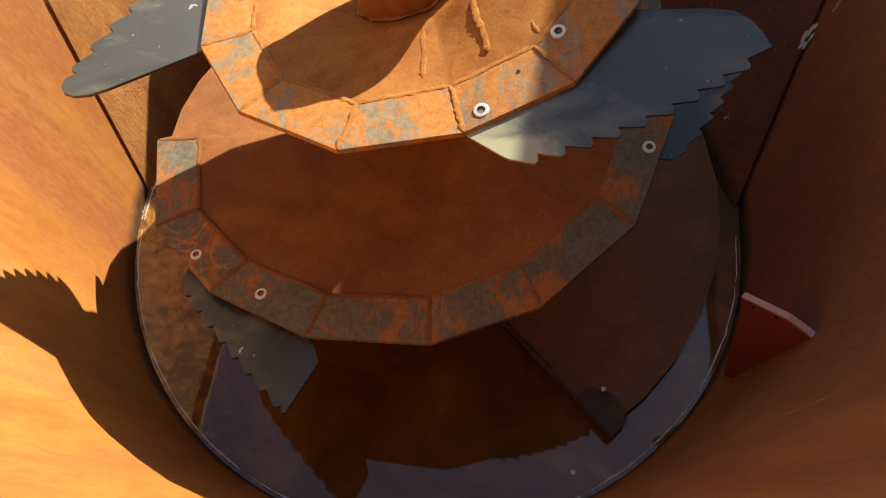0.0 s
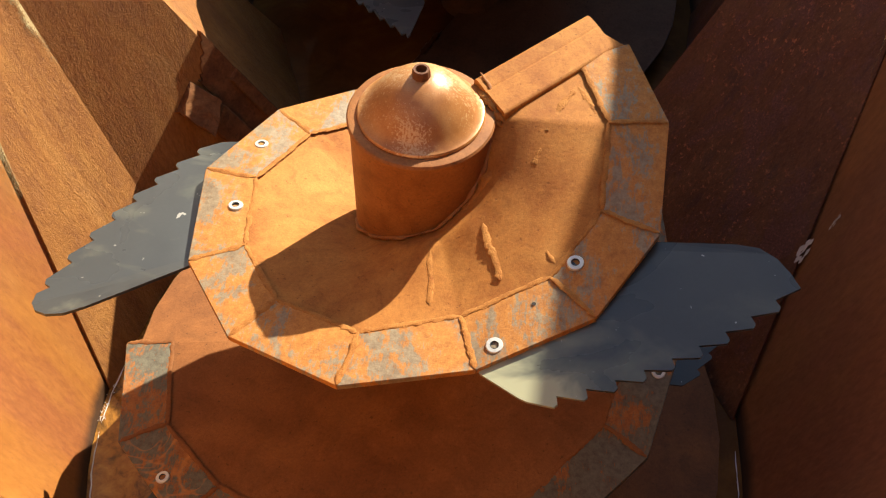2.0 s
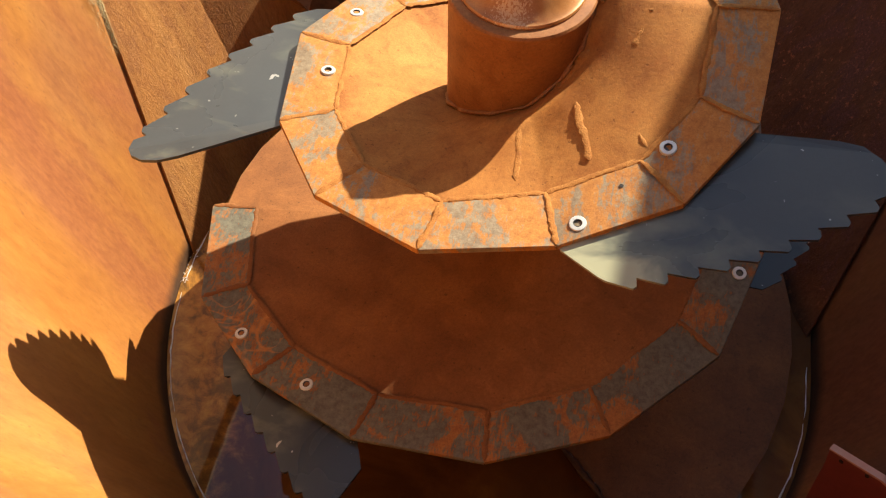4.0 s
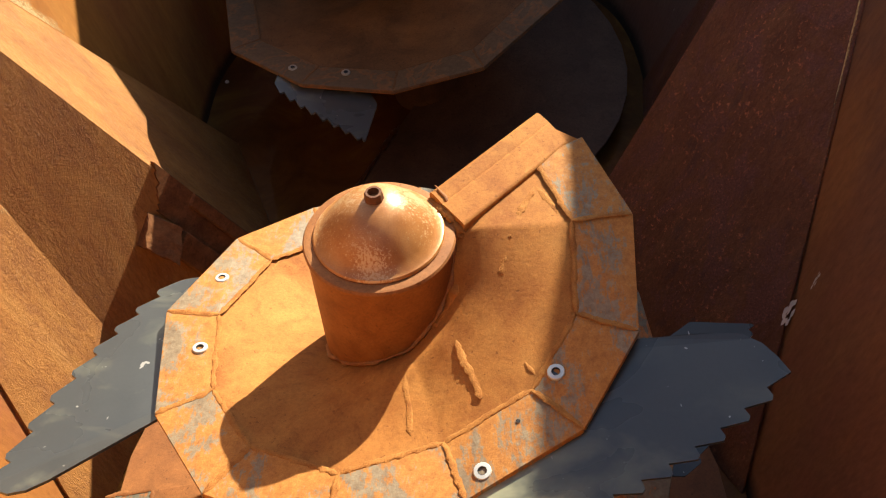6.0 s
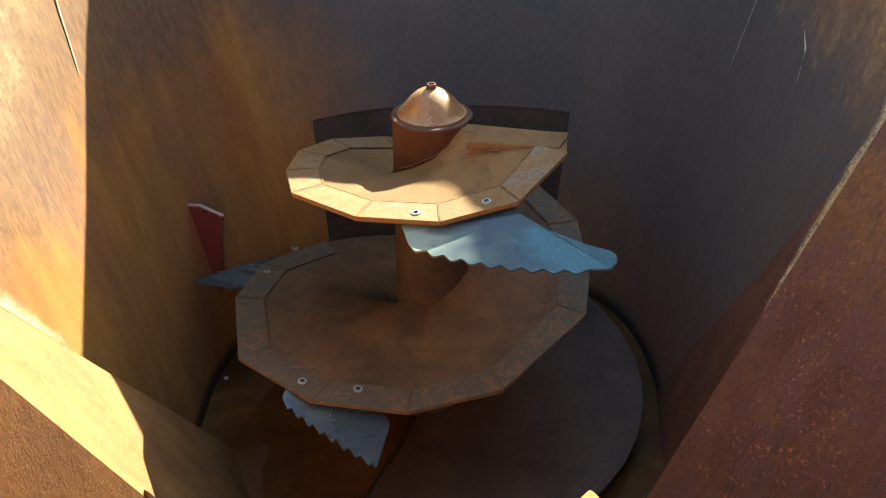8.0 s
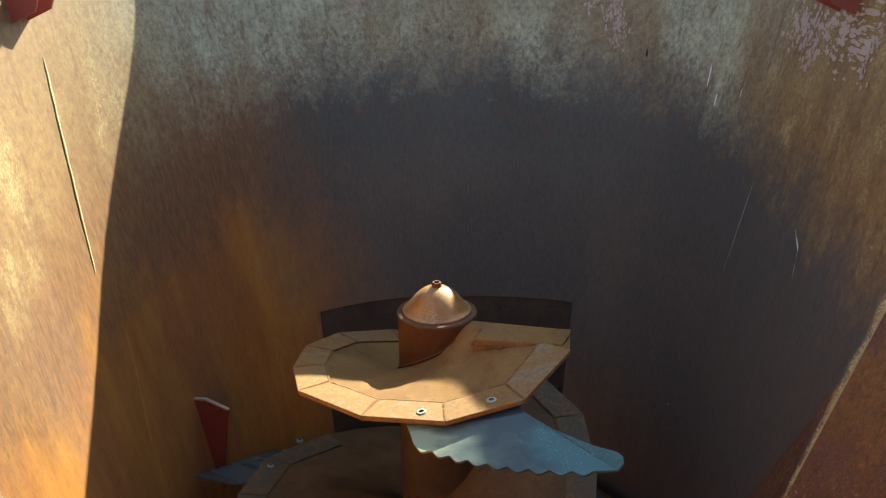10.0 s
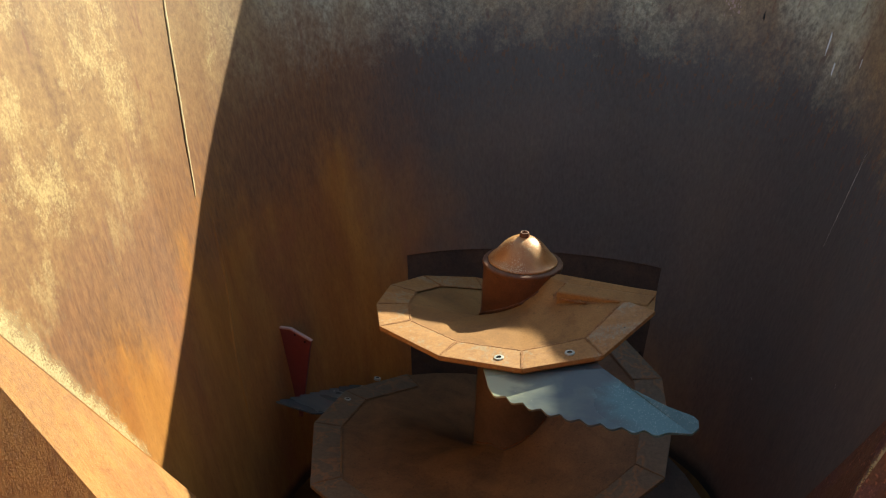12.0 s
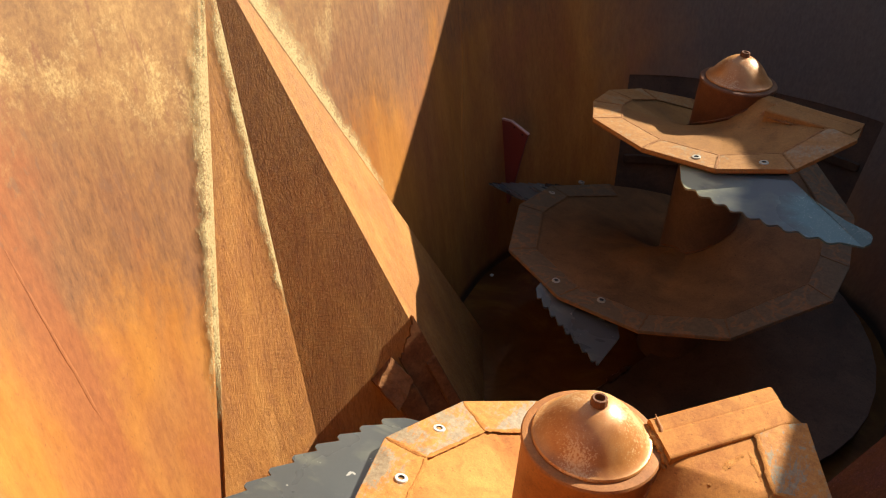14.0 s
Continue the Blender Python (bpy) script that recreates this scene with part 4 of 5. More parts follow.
    for t0, r0, z0 in flight:
        ring.append(polar(t0, TUBE + 0.004, z0 + 0.010 - sag_at(t0, TUBE, r0, flight[0][0])))
    part("weld_bead", bead(ring, 0.0045, seed + 1, lump=0.8, step=0.006), MAT_TUBE if rust is MAT_RUST else MAT_TUBE_B, base)
    for low, high, opts in knives:
        knife(base, low, high, knots=flight, **opts)
    # stiffening box along the leading edge
    th, z, shift, end, (back_at, front_at), _, slim = block_at
    d = Vector((math.cos(radians(th)), math.sin(radians(th)), 0))
    s = Vector((-d.y, d.x, 0))
    prof = [(-0.112, -0.036), (-0.112, 0.012), (-0.107, 0.016), (-0.046, 0.022), (-0.043, 0.0200), (-0.038, 0.022), (-0.012, 0.027), (-0.004, 0.025), (0.0, 0.019), (0.0, -0.028)]
    prof = [(sx * slim, sz) for sx, sz in prof]
    bm = bmesh.new()
    ends = []
    for near in (True, False):
        ends.append([bm.verts.new(d * (back_at + (front_at - back_at) * sx / (-0.112 * slim) if near else end + 0.3 * min(0.0, sx + 0.03)) + s * (sx + shift) + Vector((0, 0, z + sz))) for sx, sz in prof])
    m = len(prof)
    for i in range(m):
        bm.faces.new((ends[0][i], ends[0][(i + 1) % m], ends[1][(i + 1) % m], ends[1][i]))
    bm.faces.new(ends[0])
    bm.faces.new(ends[1][::-1])
    bmesh.ops.bevel(bm, geom=[e for e in bm.edges if e.calc_length() > 0.2], offset=0.0015, segments=1, affect="EDGES")
    box = part("edge_box", bm, rust, base, "rusty folded box section on the leading edge")
    up = Vector((0, 0, z))
    front, back = s * (shift - 0.004 - 0.112 * slim), s * shift
    part("weld_bead", bead([d * (front_at + 0.01) + front + up - Vector((0, 0, 0.010)), d * (end - 0.11) + front + up - Vector((0, 0, 0.004))], 0.0055, seed + 21, lump=0.9), weld, box)
    root = [d * (back_at - 0.002) + back + up + Vector((0, 0, 0.008)), d * (0.5 * (back_at + front_at) - 0.003) + (front + back) / 2 + up + Vector((0, 0, 0.010)), d * (front_at - 0.002) + front + up - Vector((0, 0, 0.004))]
    for k in range(2):
        part("weld_bead", bead([p - d * 0.010 * k - Vector((0, 0, 0.008 * k)) for p in root], 0.009, seed + 22 + k, lump=0.9, flat=0.6), weld, box)
    return base


KNIVES_A = [((-0.404, 0.158, 0.990), (-0.404, -0.072, 1.032), dict(zdrop=0.020, long=1.015, wide=0.97)), ((0.187, -0.428, 1.148), (0.328, -0.258, 1.186), dict(long=0.85, tip="pointed", steel=MAT_BLADE_SUNLIT)),
            ((0.585, -0.204, 0.735), (0.622, 0.012, 0.775), dict(short=True, size=0.85)), ((-0.560, -0.503, 0.508), (-0.356, -0.612, 0.550), dict(short=True, long=1.06, wide=0.82))]
KNIVES_B = [((-0.045, -0.55, 1.238), (0.180, -0.536, 1.270), dict(droop=0.30, bend=0.52, size=0.97, tip="slim", steel=MAT_BLADE_B)), ((-0.67, 0.60, 0.385), (-0.75, 0.31, 0.458), dict(short=True, steel=MAT_BLADE_MID)), ((-0.455, -0.615, 0.623), (-0.255, -0.664, 0.603), dict(short=True, long=0.84, wide=1.07, steel=MAT_BLADE_MID))]
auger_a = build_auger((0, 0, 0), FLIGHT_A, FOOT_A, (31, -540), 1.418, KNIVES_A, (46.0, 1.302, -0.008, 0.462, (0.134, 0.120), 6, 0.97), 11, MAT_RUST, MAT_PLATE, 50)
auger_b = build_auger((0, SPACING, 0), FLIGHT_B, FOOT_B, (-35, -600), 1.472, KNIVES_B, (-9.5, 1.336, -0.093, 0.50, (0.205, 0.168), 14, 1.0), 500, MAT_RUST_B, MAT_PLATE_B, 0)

# ---- discharge door, counter knives, brackets ----
def build_door():
    door = new("discharge_door")
    door.location = (0, SPACING, 0)
    bm = bmesh.new()
    rings = []
    for g in (0.0095, 0.018):
        for z in (0.0, DOOR[3] + 0.06):
            rings.append([bm.verts.new((*end_at(radians(a), z, g), z)) for a in range(58, 128, 3)])
    for a, b in ((0, 1), (2, 3), (0, 2), (1, 3)):
        for i in range(len(rings[0]) - 1):
            bm.faces.new((rings[a][i], rings[a][i + 1], rings[b][i + 1], rings[b][i]))
    part("panel", bm, MAT_DOOR, door, "dark rusty sliding door plate")
    for z in (0.42, 0.62):
        pts = [(*end_at(radians(a), z, -0.012), z) for a in range(64, 122, 4)]
        bm = bmesh.new()
        prev = None
        for p in pts:
            q = Vector(p)
            o = Vector((q.x, q.y, 0)).normalized() * 0.012
            ring = [bm.verts.new(q + o * a + Vector((0, 0, b))) for a, b in ((-1, -0.02), (1, -0.02), (1, 0.02), (-1, 0.02))]
            if prev:
                for i in range(4):
                    bm.faces.new((prev[i], prev[(i + 1) % 4], ring[(i + 1) % 4], ring[i]))
            prev = ring
        part("bar", bm, MAT_DOOR, door, "curved flat steel bar")
    tagged(door, "dark rusty discharge door behind the wall opening", "door")


build_door()


def counter_knife(centre, th):
    ob = new("counter_knife")
    ob.matrix_world = pose(*centre, 0, 0, th)
    pts = [(1.165, 0.0, 0.645), (1.10, 0.0, 0.655), (0.985, 0.0, 0.625), (1.0, 0, 0.56), (1.052, 0.0, 0.20), (1.075, 0, 0.2)]
    bm = slab([Vector(p) + Vector((0, 0.006, 0)) for p in pts], (0, 1, 0), 0.012)
    bmesh.ops.bevel(bm, geom=bm.edges[:], offset=0.0015, segments=1, affect="EDGES")
    part("blade", bm, MAT_FIN, ob, "dark red painted steel fin")
    # dark discs in place of the fin's two holes
    for x, z in ((1.075, 0.632), (1.02, 0.612)):
        bm = lathe([(0.0, -0.0085), (0.005, -0.0085), (0.005, 0.0085), (0.0, 0.0085)], sides=10)
        bmesh.ops.rotate(bm, cent=(0, 0, 0), matrix=Matrix.Rotation(radians(90), 3, "X"), verts=bm.verts[:])
        bmesh.ops.translate(bm, vec=(x, 0, z), verts=bm.verts[:])
        part("hole_disc", bm, MAT_DARK, ob, "small dark disc standing in for a hole in the fin")
    bm = slab([Vector(p) + Vector((0, 0.008, 0.0)) for p in ((1.165, 0, 0.648), (1.10, 0, 0.658), (0.985, 0, 0.628), (0.986, 0, 0.622), (1.10, 0, 0.650), (1.165, 0, 0.640))], (0, 1, 0), 0.016)
    part("worn_edge", bm, MAT_PINK, ob, "pale worn top edge")
    tagged(ob, "red painted counter knife fin through the tub wall", "counter knife", group="counter knives")


counter_knife((0, 0, 0), -33)
counter_knife((0, SPACING, 0.105), 159)


def rim_bracket(centre, th, r):
    """Two tapered cheek plates with a slot through each, under the rim."""
    top = RIM - 0.012
    ob = new("rim_bracket")
    ob.matrix_world = pose(*centre, 0, 0, th)
    outer = [(r, top), (r - 0.115, top), (r - 0.175, top - 0.235), (r - 0.155, top - 0.285), (r - 0.062, top - 0.325)]
    inner = [(r - 0.045, top - 0.13), (r - 0.115, top - 0.13), (r - 0.128, top - 0.20), (r - 0.118, top - 0.225), (r - 0.062, top - 0.235)]
    for off in (-0.05, 0.05):
        bm = bmesh.new()
        rings = [[bm.verts.new((x, off + t, z)) for x, z in line] for line in (outer, inner) for t in (-0.005, 0.005)]
        for a, b in ((0, 1), (1, 3), (3, 2), (2, 0)):
            for k in range(5):
                m = (k + 1) % 5
                bm.faces.new((rings[a][k], rings[a][m], rings[b][m], rings[b][k]))
        part("cheek", bm, MAT_RED, ob)
    bm = slab([(r - 0.01, -0.045, top - 0.004), (r - 0.11, -0.045, top - 0.004), (r - 0.11, 0.045, top - 0.004), (r - 0.01, 0.045, top - 0.004)], (0, 0, 1), 0.01)
    part("top_plate", bm, MAT_RED, ob)
    tagged(ob, "red painted steel bracket under the tub rim", "bracket", group="rim brackets")


rim_bracket((0, SPACING, 0), 172.0, 1.546)
rim_bracket((0, SPACING, 0), 8.5, 1.546)


def wear_box():
    """The small welded box and guide strips low on the near baffle's ridge."""
    ob = new("guide_bracket")
    r0, r1 = Vector(LEFT["r"]), Vector(LEFT["apex"])
    up = (r1 - r0).normalized()
    face = (Vector(LEFT["l2"]) - r0)
    n = up.cross(face).normalized()
    n = n if n.y < 0 else -n
    side = n.cross(up).normalized()
    side = side if side.dot(face) > 0 else -side
    at = r0 + up * 0.62
    m = Matrix((side, up, n)).transposed().to_4x4()
    m.translation = at
    ob.matrix_world = m
    bm = slab([(0.105, -0.045, 0.065), (0.215, -0.075, 0.115), (0.225, 0.03, 0.06), (0.12, 0.06, 0.012)], (0, 0, 1), 0.07)
    rnd = random.Random(5)
    bmesh.ops.subdivide_edges(bm, edges=bm.edges[:], cuts=5, use_grid_fill=True)
    for vert in bm.verts:
        vert.co += Vector((rnd.uniform(-1, 1), rnd.uniform(-1, 1), rnd.uniform(-1, 1))) * 0.003
    part("box", bm, MAT_GUIDE, ob)
    bm = slab([(0.10, -0.09, 0.035), (0.19, -0.12, 0.035), (0.17, -0.52, 0.03), (0.09, -0.52, 0.03)], (0, 0, 1), 0.04)
    bmesh.ops.bevel(bm, geom=bm.edges[:], offset=0.004, segments=1, affect="EDGES")
    part("strip", bm, MAT_GUIDE, ob)
    bm = slab([(-0.02, -0.04, 0.03), (0.025, -0.05, 0.03), (0.02, -0.52, 0.03), (-0.03, -0.52, 0.03)], (0, 0, 1), 0.04)
    bmesh.ops.bevel(bm, geom=bm.edges[:], offset=0.004, segments=1, affect="EDGES")
    part("strip", bm, MAT_GUIDE, ob)
    torn = [(0.10 - 0.12 * k / 14, 0.03 + 0.12 * (k / 14) ** 1.3 + rnd.uniform(-0.012, 0.012), 0.016) for k in range(15)]
    bm = slab([(-0.02, -0.52, 0.016), (0.10, -0.52, 0.016)] + torn, (0, 0, 1), 0.022)
    part("torn_plate", bm, MAT_GUIDE, ob, "dark rusty plate with a torn upper edge")
    tagged(ob, "rusty welded box and guide strips on the baffle ridge", "bracket")


wear_box()

# ---- welds on the flights, wall seams, marks and scum ----
def flight_weld(auger, knots, ends, radius, seed, lump=0.5, material=None):
    pts = [polar(th, r, flight_z(knots, th) + 0.0015 - sag_at(th, r, rim_at(knots, th), knots[0][0])) for th, r in ends]
    part("weld_bead", bead([p - Vector((0, 0, 0.002)) for p in pts], radius * 0.95, seed, lump=lump * 0.7, flat=0.2), material or MAT_WELD, auger)


for k, (ends, rad, lump) in enumerate((([(20, 0.33), (11, 0.278), (0, 0.248), (-18, 0.236)], 0.0075, 0.9), ([(-50, 0.228), (-57, 0.345)], 0.008, 0.4), ([(-78, 0.20), (-80.5, 0.345)], 0.0075, 0.4),
                                       ([(-24, 0.168), (-38, 0.162), (-51, 0.158)], 0.016, 1.0), ([(-187, 0.354), (-205, 0.362), (-221, 0.376)], 0.004, 0.9), ([(-212, 0.24), (-213.5, 0.32)], 0.005, 0.6),
                                       ([(-40, 0.356), (-41, 0.385)], 0.005, 0.6), ([(22, 0.335), (12, 0.35), (3, 0.372)], 0.007, 0.7), ([(-73, 0.39), (-77, 0.43), (-75, 0.49)], 0.007, 0.7))):
    flight_weld(auger_a, FLIGHT_A, ends, rad, 40 + k, lump)
for k, (ends, rad, lump) in enumerate((([(-54, 0.296), (-56.3, 0.44)], 0.0032, 0.8), ([(-76.6, 0.31), (-80, 0.44)], 0.0025, 0.8), ([(-169, 0.393), (-190, 0.42), (-212, 0.446)], 0.005, 0.9), ([(-89, 0.50), (-87, 0.61)], 0.011, 0.5))):
    flight_weld(auger_b, FLIGHT_B, ends, rad, 90 + k, lump, MAT_WELD if k == 3 else MAT_WELD_B)


def bolt_hole(auger, th, r, z):
    """An empty bolt hole in a rim plate."""
    q = polar(th, r, z)
    bm = bmesh.new()
    bmesh.ops.create_circle(bm, cap_ends=True, segments=12, radius=0.0042)
    bmesh.ops.translate(bm, vec=q, verts=bm.verts[:])
    part("bolt_hole", bm, MAT_DARK, auger, "empty dark bolt hole")


bolt_hole(auger_a, -53.4, 0.426, flight_z(FLIGHT_A, -53.4) + 0.0095)
bolt_hole(auger_b, -49.0, 0.543, flight_z(FLIGHT_B, -49.0) + 0.0105)


def on_wall(y, z, side, lift=0.003):
    """A place on the tub's inner face, by height and distance along it (or angle about an auger, past the ends)."""
    ra, rb = R0 + 0.225 * z, R0 + 0.20 * z
    if y < -near_y(z):
        return Vector((side * (ra * math.sqrt(1 - ((y + near_y(z)) / (R0 + NEAR * z)) ** 2) - lift), y, z))
    return Vector((side * (ra + (rb - ra) * (y + near_y(z)) / (SPACING + near_y(z)) - lift), y, z))


def on_end(th, z, lift=0.003):
    if th < 0 or th > 180:
        r = R0 + 0.20 * z - lift
        return Vector((r * math.cos(radians(th)), SPACING + r * math.sin(radians(th)), z))
    x, y = end_at(radians(th), z, -lift)
    return Vector((x, SPACING + y, z))


wall = bpy.data.objects["wall_tub"]
part("weld_seam", bead([on_end(171.5, 2.27), on_end(176.8, 1.48)], 0.006, 3, step=0.02, flat=0.35, face=(0.98, -0.1, 0.2)), MAT_PALE, wall)


def wall_mark(th, z, w, h, seed, material, lean=0.0, flakes=1):
    """Flakes of old paint or a dried drip on the far wall: ragged thin sheets on the plate."""
    rnd = random.Random(seed)
    bm = bmesh.new()
    for f in range(flakes if flakes == 1 else flakes * 5):
        cu, cv = (0.0, 0.0) if flakes == 1 else (rnd.gauss(0, w * 0.2) + w * 0.25 * math.sin(f * 2.4), rnd.gauss(0, h * 0.28))
        k = 1.0 if flakes == 1 else 0.03 + 0.15 * rnd.random() ** 3
        n = 12
        rim = []
        for i in range(n):
            a = 2 * math.pi * i / n
            q = k * (0.45 + 0.55 * rnd.random())
            u, v = cu + math.cos(a) * w / 2 * q, cv + math.sin(a) * h / 2 * q
            rim.append(on_end(th + math.degrees((u + lean * v) / 1.4), z + v, 0.002 + 0.0004 * (f % 5)))
        bm.faces.new([bm.verts.new(p) for p in rim])
    part("paint_mark", bm, material, wall)


for k, (th, z, w, h, flakes) in enumerate(((107.2, 2.344, 0.10, 0.17, 30), (60.9, 2.293, 0.12, 0.24, 40), (59.2, 2.176, 0.09, 0.14, 24), (67.0, 2.337, 0.11, 0.16, 26), (63.7, 2.369, 0.10, 0.10, 16), (10.7, 2.319, 0.16, 0.20, 34), (7.5, 2.272, 0.12, 0.24, 30), (2.2, 2.358, 0.22, 0.20, 36), (0.5, 2.299, 0.16, 0.16, 24), (129.3, 2.443, 0.08, 0.06, 10))):
    wall_mark(th, z, w, h, 700 + k, MAT_PINK, 0.0, flakes)
for k, (th, z, w, h, lean) in enumerate(((76.6, 2.434, 0.015, 0.08, 0), (32.3, 2.037, 0.016, 0.13, 0), (29.0, 1.947, 0.014, 0.08, 0), (22.0, 1.996, 0.008, 0.07, 0), (0.0, 1.6, 0.004, 0.10, 0.3), (-1.2, 1.517, 0.004, 0.08, 0.3))):
    wall_mark(th, z, w, h, 800 + k, MAT_WHITE, lean)
wall_mark(51.1, 2.092, 0.02, 0.05, 820, MAT_DARK)
part("weld_seam", bead([on_wall(-0.258, 1.52, -1, 0.0), on_wall(-0.235, 1.345, -1, 0.0), on_wall(-0.2, 1.108, -1, 0.0), on_wall(-0.178, 0.93, -1, 0.0)], 0.006, 31, step=0.03, flat=0.3, face=(0.97, 0.1, 0.22)), MAT_WALL, wall)
part("weld_seam", bead([on_end(173.4, 1.425, 0.0), on_end(174.0, 1.14, 0.0), on_end(178.1, 0.78, 0.0), on_end(179.4, 0.46, 0.0)], 0.014, 32, step=0.05, lump=0.15, flat=0.4, face=(0.98, 0, 0.2)), MAT_WALL, wall)


def scuff(parent, a, b, inward, width, seed, grains=10):
    """A bright scrape from a to b: short slivers of bared steel, a hair above the plate."""
    rnd = random.Random(seed)
    a, b, n = Vector(a), Vector(b), Vector(inward).normalized()
    side = (b - a).cross(n).normalized()
    bm = bmesh.new()
    for k in range(grains):
        p = a.lerp(b, rnd.random()) + side * rnd.gauss(0, width * 0.45) + n * (0.003 + 0.0005 * k / grains)
        u = (b - a).normalized() * rnd.uniform(0.25, 0.6) * (b - a).length / 2
        w = side * width * rnd.uniform(0.12, 0.4)
        bm.faces.new([bm.verts.new(q) for q in (p - u, p - u * 0.3 + w, p + u * 0.5 + w * 0.6, p + u, p + u * 0.2 - w)])
    part("scuff_mark", bm, MAT_SCUFF, parent)


scuff(right_baffle, (1.082, 0.400, 0.455), (1.108, 0.424, 0.515), (-0.79, -0.41, 0.46), 0.016, 1, 16)
scuff(wall, (1.132, 0.405, 0.60), (1.142, 0.412, 0.65), (-0.98, 0, 0.2), 0.010, 2, 8)
scuff(right_baffle, (0.930, 0.340, 0.142), (0.940, 0.350, 0.160), (-0.79, -0.41, 0.46), 0.008, 3, 5)
scuff(wall, (0.817, -0.925, 0.912), (0.838, -0.926, 0.968), (-0.66, 0.72, 0.22), 0.003, 4, 5)
scuff(wall, (0.846, -0.925, 0.985), (0.858, -0.928, 1.042), (-0.66, 0.72, 0.22), 0.003, 5, 5)
scuff(wall, (1.311, 2.635, 1.693), (1.236, 2.630, 1.352), (-0.92, -0.34, 0.2), 0.002, 6, 12)
for k, p in enumerate(((-0.594, 3.353, 1.200), (1.059, 2.687, 0.610), (1.193, 2.073, 0.963), (1.077, 2.119, 0.385))):
    q = Vector(p)
    scuff(wall, q, q + Vector((0.0, 0.003, 0.012)), Vector((-q.x, min(0.0, SPACING - q.y), 0.25)), 0.008, 20 + k, 3)


def chip(x, y, z, size, seed):
    rnd = random.Random(seed)
    bm = bmesh.new()
    bmesh.ops.create_icosphere(bm, subdivisions=2, radius=size)
    for vert in bm.verts:
        vert.co *= rnd.uniform(0.75, 1.2)
        vert.co.z *= 0.6
    ob = part("pale_chip", bm, MAT_WHITE)
    ob.location = (x, y, z + size * 0.45)
    tagged(ob, "small pale chip of debris lying on wet steel", "debris", group="chips of debris")


chip(0.565, -0.605, 0.054, 0.008, 1)
chip(0.49, -0.845, 0.0, 0.009, 2)
chip(-0.955, 2.25, 0.0, 0.010, 3)

bm = bmesh.new()
rnd = random.Random(77)
for a0, a1 in ((-188, -176), (-174, -150), (-149, -118), (-117, -64), (-63, -31), (-30, -8), (-7, 4)):
    bead([((0.985 + rnd.uniform(-0.002, 0.002)) * math.cos(radians(a)), -near_y(0.0) + 0.985 * math.sin(radians(a)), 0.002) for a in range(a0, a1 + 1, 2)], 0.0019, a0 + 300, bm, lump=0.6, step=0.012)
for k in range(26):
    a = radians(-184 + 9 * rnd.random())
    p = Vector(((0.985 + rnd.gauss(0.004, 0.006)) * math.cos(a), -near_y(0.0) + 0.985 * math.sin(a), 0.002))
    bead([p, p + Vector((rnd.uniform(-0.008, 0.008), rnd.uniform(-0.012, 0.012), 0.002))], 0.002, k, bm, lump=0.6)
tagged(part("scum_line", bm, MAT_WHITE), "thin pale scum line at the water's edge", "scum", kind="structure")

# ---- outside ----
bm = bmesh.new()
bm.faces.new([bm.verts.new(p) for p in ((-400, -400, -0.9), (400, -400, -0.9), (400, 400, -0.9), (-400, 400, -0.9))])
tagged(part("ground", bm, MAT_GROUND), "grassy ground round the mixer", "ground", kind="structure")


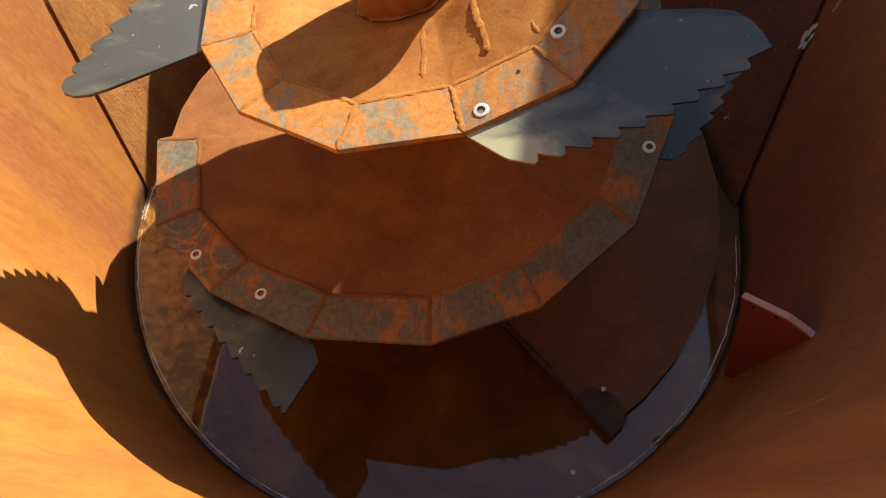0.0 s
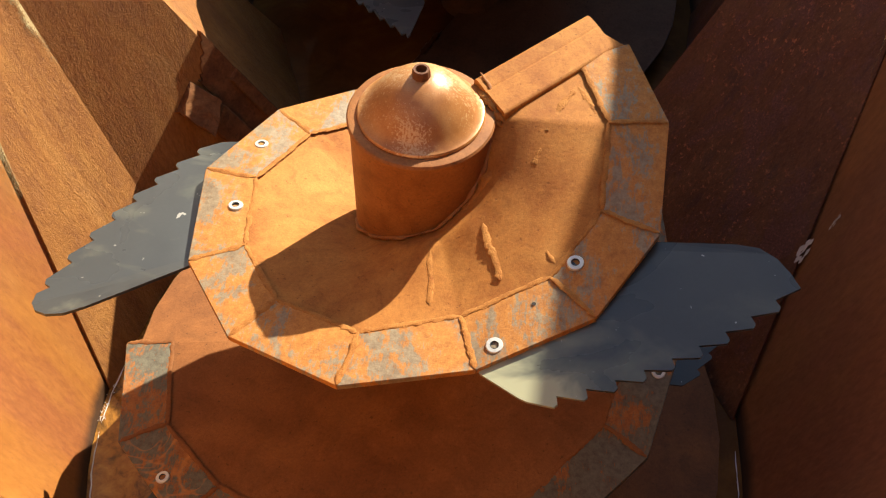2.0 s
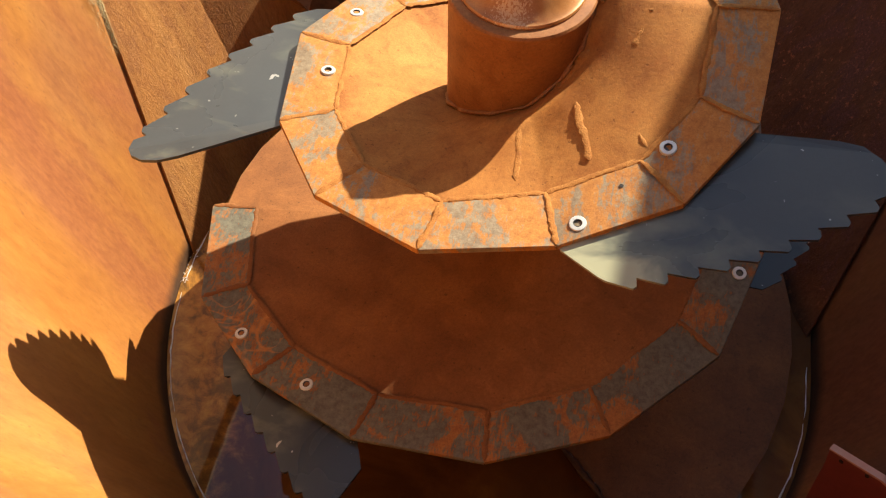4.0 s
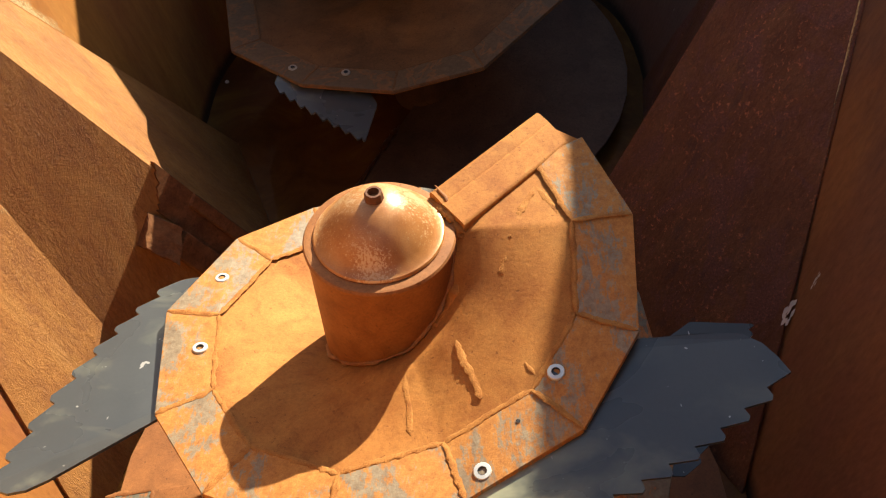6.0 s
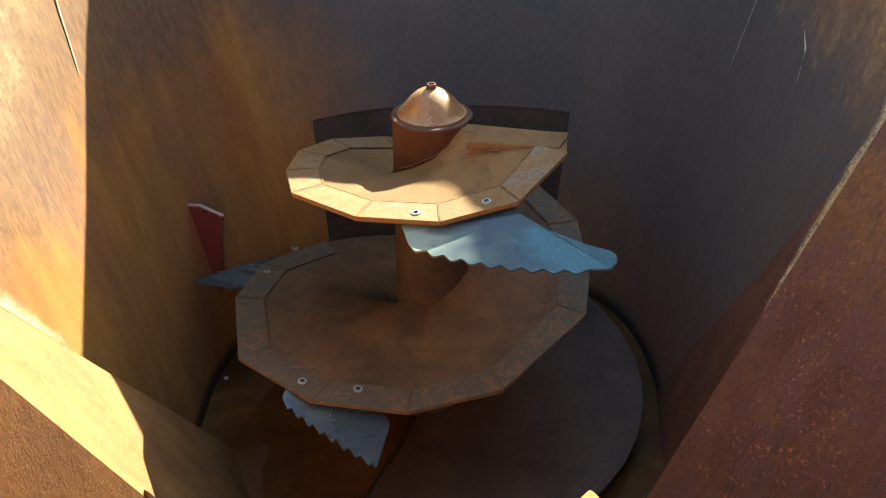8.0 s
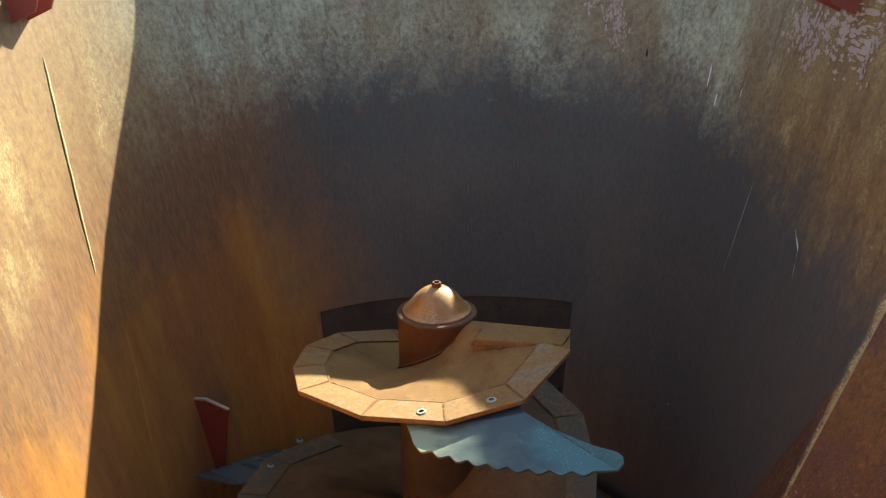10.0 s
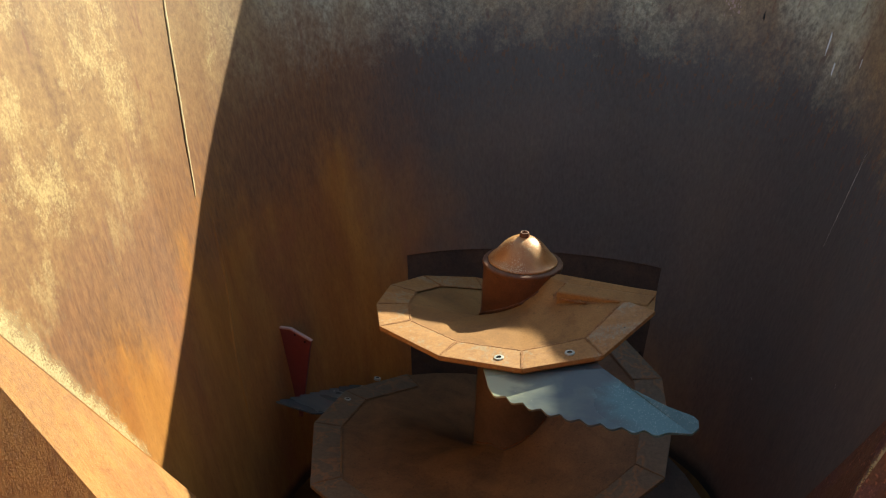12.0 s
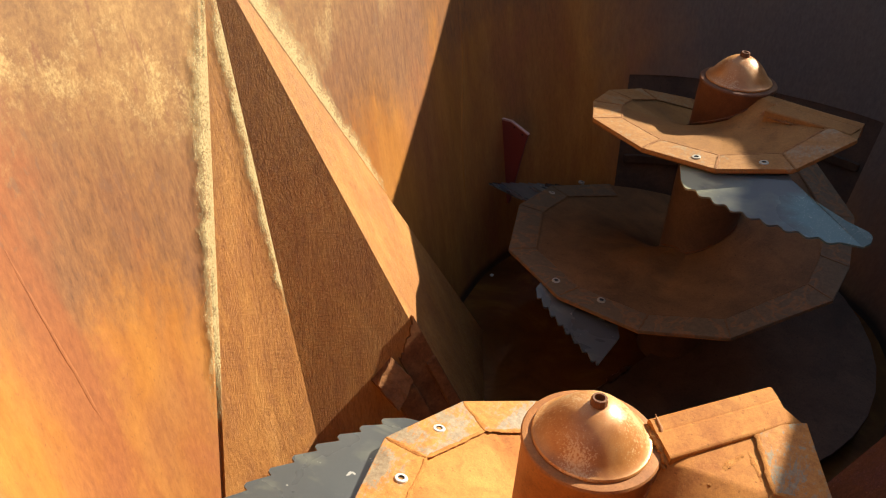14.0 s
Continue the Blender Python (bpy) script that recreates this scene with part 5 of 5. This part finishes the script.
def build_tree(x, y, height, seed):
    rnd = random.Random(seed)
    tree = new("tree")
    tree.location = (x, y, -0.9)
    bm = bmesh.new()
    limbs = []

    def stem(p, q, r0, r1):
        d = (q - p).normalized()
        side = d.cross(Vector((0.3, 0.9, 0.1))).normalized()
        up = d.cross(side)
        a = [bm.verts.new(p + (side * math.cos(k) + up * math.sin(k)) * r0) for k in [math.pi * i / 4 for i in range(8)]]
        b = [bm.verts.new(q + (side * math.cos(k) + up * math.sin(k)) * r1) for k in [math.pi * i / 4 for i in range(8)]]
        for i in range(8):
            bm.faces.new((a[i], a[(i + 1) % 8], b[(i + 1) % 8], b[i]))

    top = Vector((rnd.uniform(-0.4, 0.4), rnd.uniform(-0.4, 0.4), height * 0.8))
    stem(Vector((0, 0, 0)), top * 0.5, 0.22, 0.14)
    stem(top * 0.5, top, 0.14, 0.04)
    for i in range(16):
        f = 0.25 + 0.7 * i / 16
        p = top * f
        a = rnd.uniform(0, 6.28)
        q = p + Vector((math.cos(a), math.sin(a), rnd.uniform(0.1, 0.7))) * height * rnd.uniform(0.16, 0.3)
        stem(p, q, 0.05, 0.015)
        limbs.append((p, q))
    part("trunk", bm, MAT_BARK, tree)
    verts, faces = [], []
    for p, q in limbs:
        for c in range(9):
            m = p.lerp(q, rnd.uniform(0.3, 1.15)) + Vector((rnd.gauss(0, 0.35), rnd.gauss(0, 0.35), rnd.gauss(0, 0.3)))
            for leaf in range(34):
                o = m + Vector((rnd.gauss(0, 0.28), rnd.gauss(0, 0.28), rnd.gauss(0, 0.22)))
                u = Vector((rnd.gauss(0, 1), rnd.gauss(0, 1), rnd.gauss(0, 1))).normalized() * rnd.uniform(0.06, 0.13)
                w = u.cross(Vector((rnd.gauss(0, 1), rnd.gauss(0, 1), rnd.gauss(0, 1)))).normalized() * 0.05
                k = len(verts)
                verts += [o - u, o + w, o + u, o - w]
                faces.append((k, k + 1, k + 2, k + 3))
    me = bpy.data.meshes.new("crown")
    me.from_pydata(verts, [], faces)
    me.materials.append(MAT_LEAF)
    crown = new("crown", me)
    crown.parent = tree
    tagged(crown, kind="stuff")
    tagged(tree, "dark green leafy tree standing beyond the mixer", "tree", group="trees beyond the rim")


for k, (x, y, hgt) in enumerate(((6.0, 19.0, 5.6), (8.5, 20.5, 6.2), (10.5, 18.5, 5.4), (13.0, 21.0, 6.0), (9.5, 24.0, 6.8), (15.5, 20.0, 5.8))):
    build_tree(x, y, hgt, 60 + k)
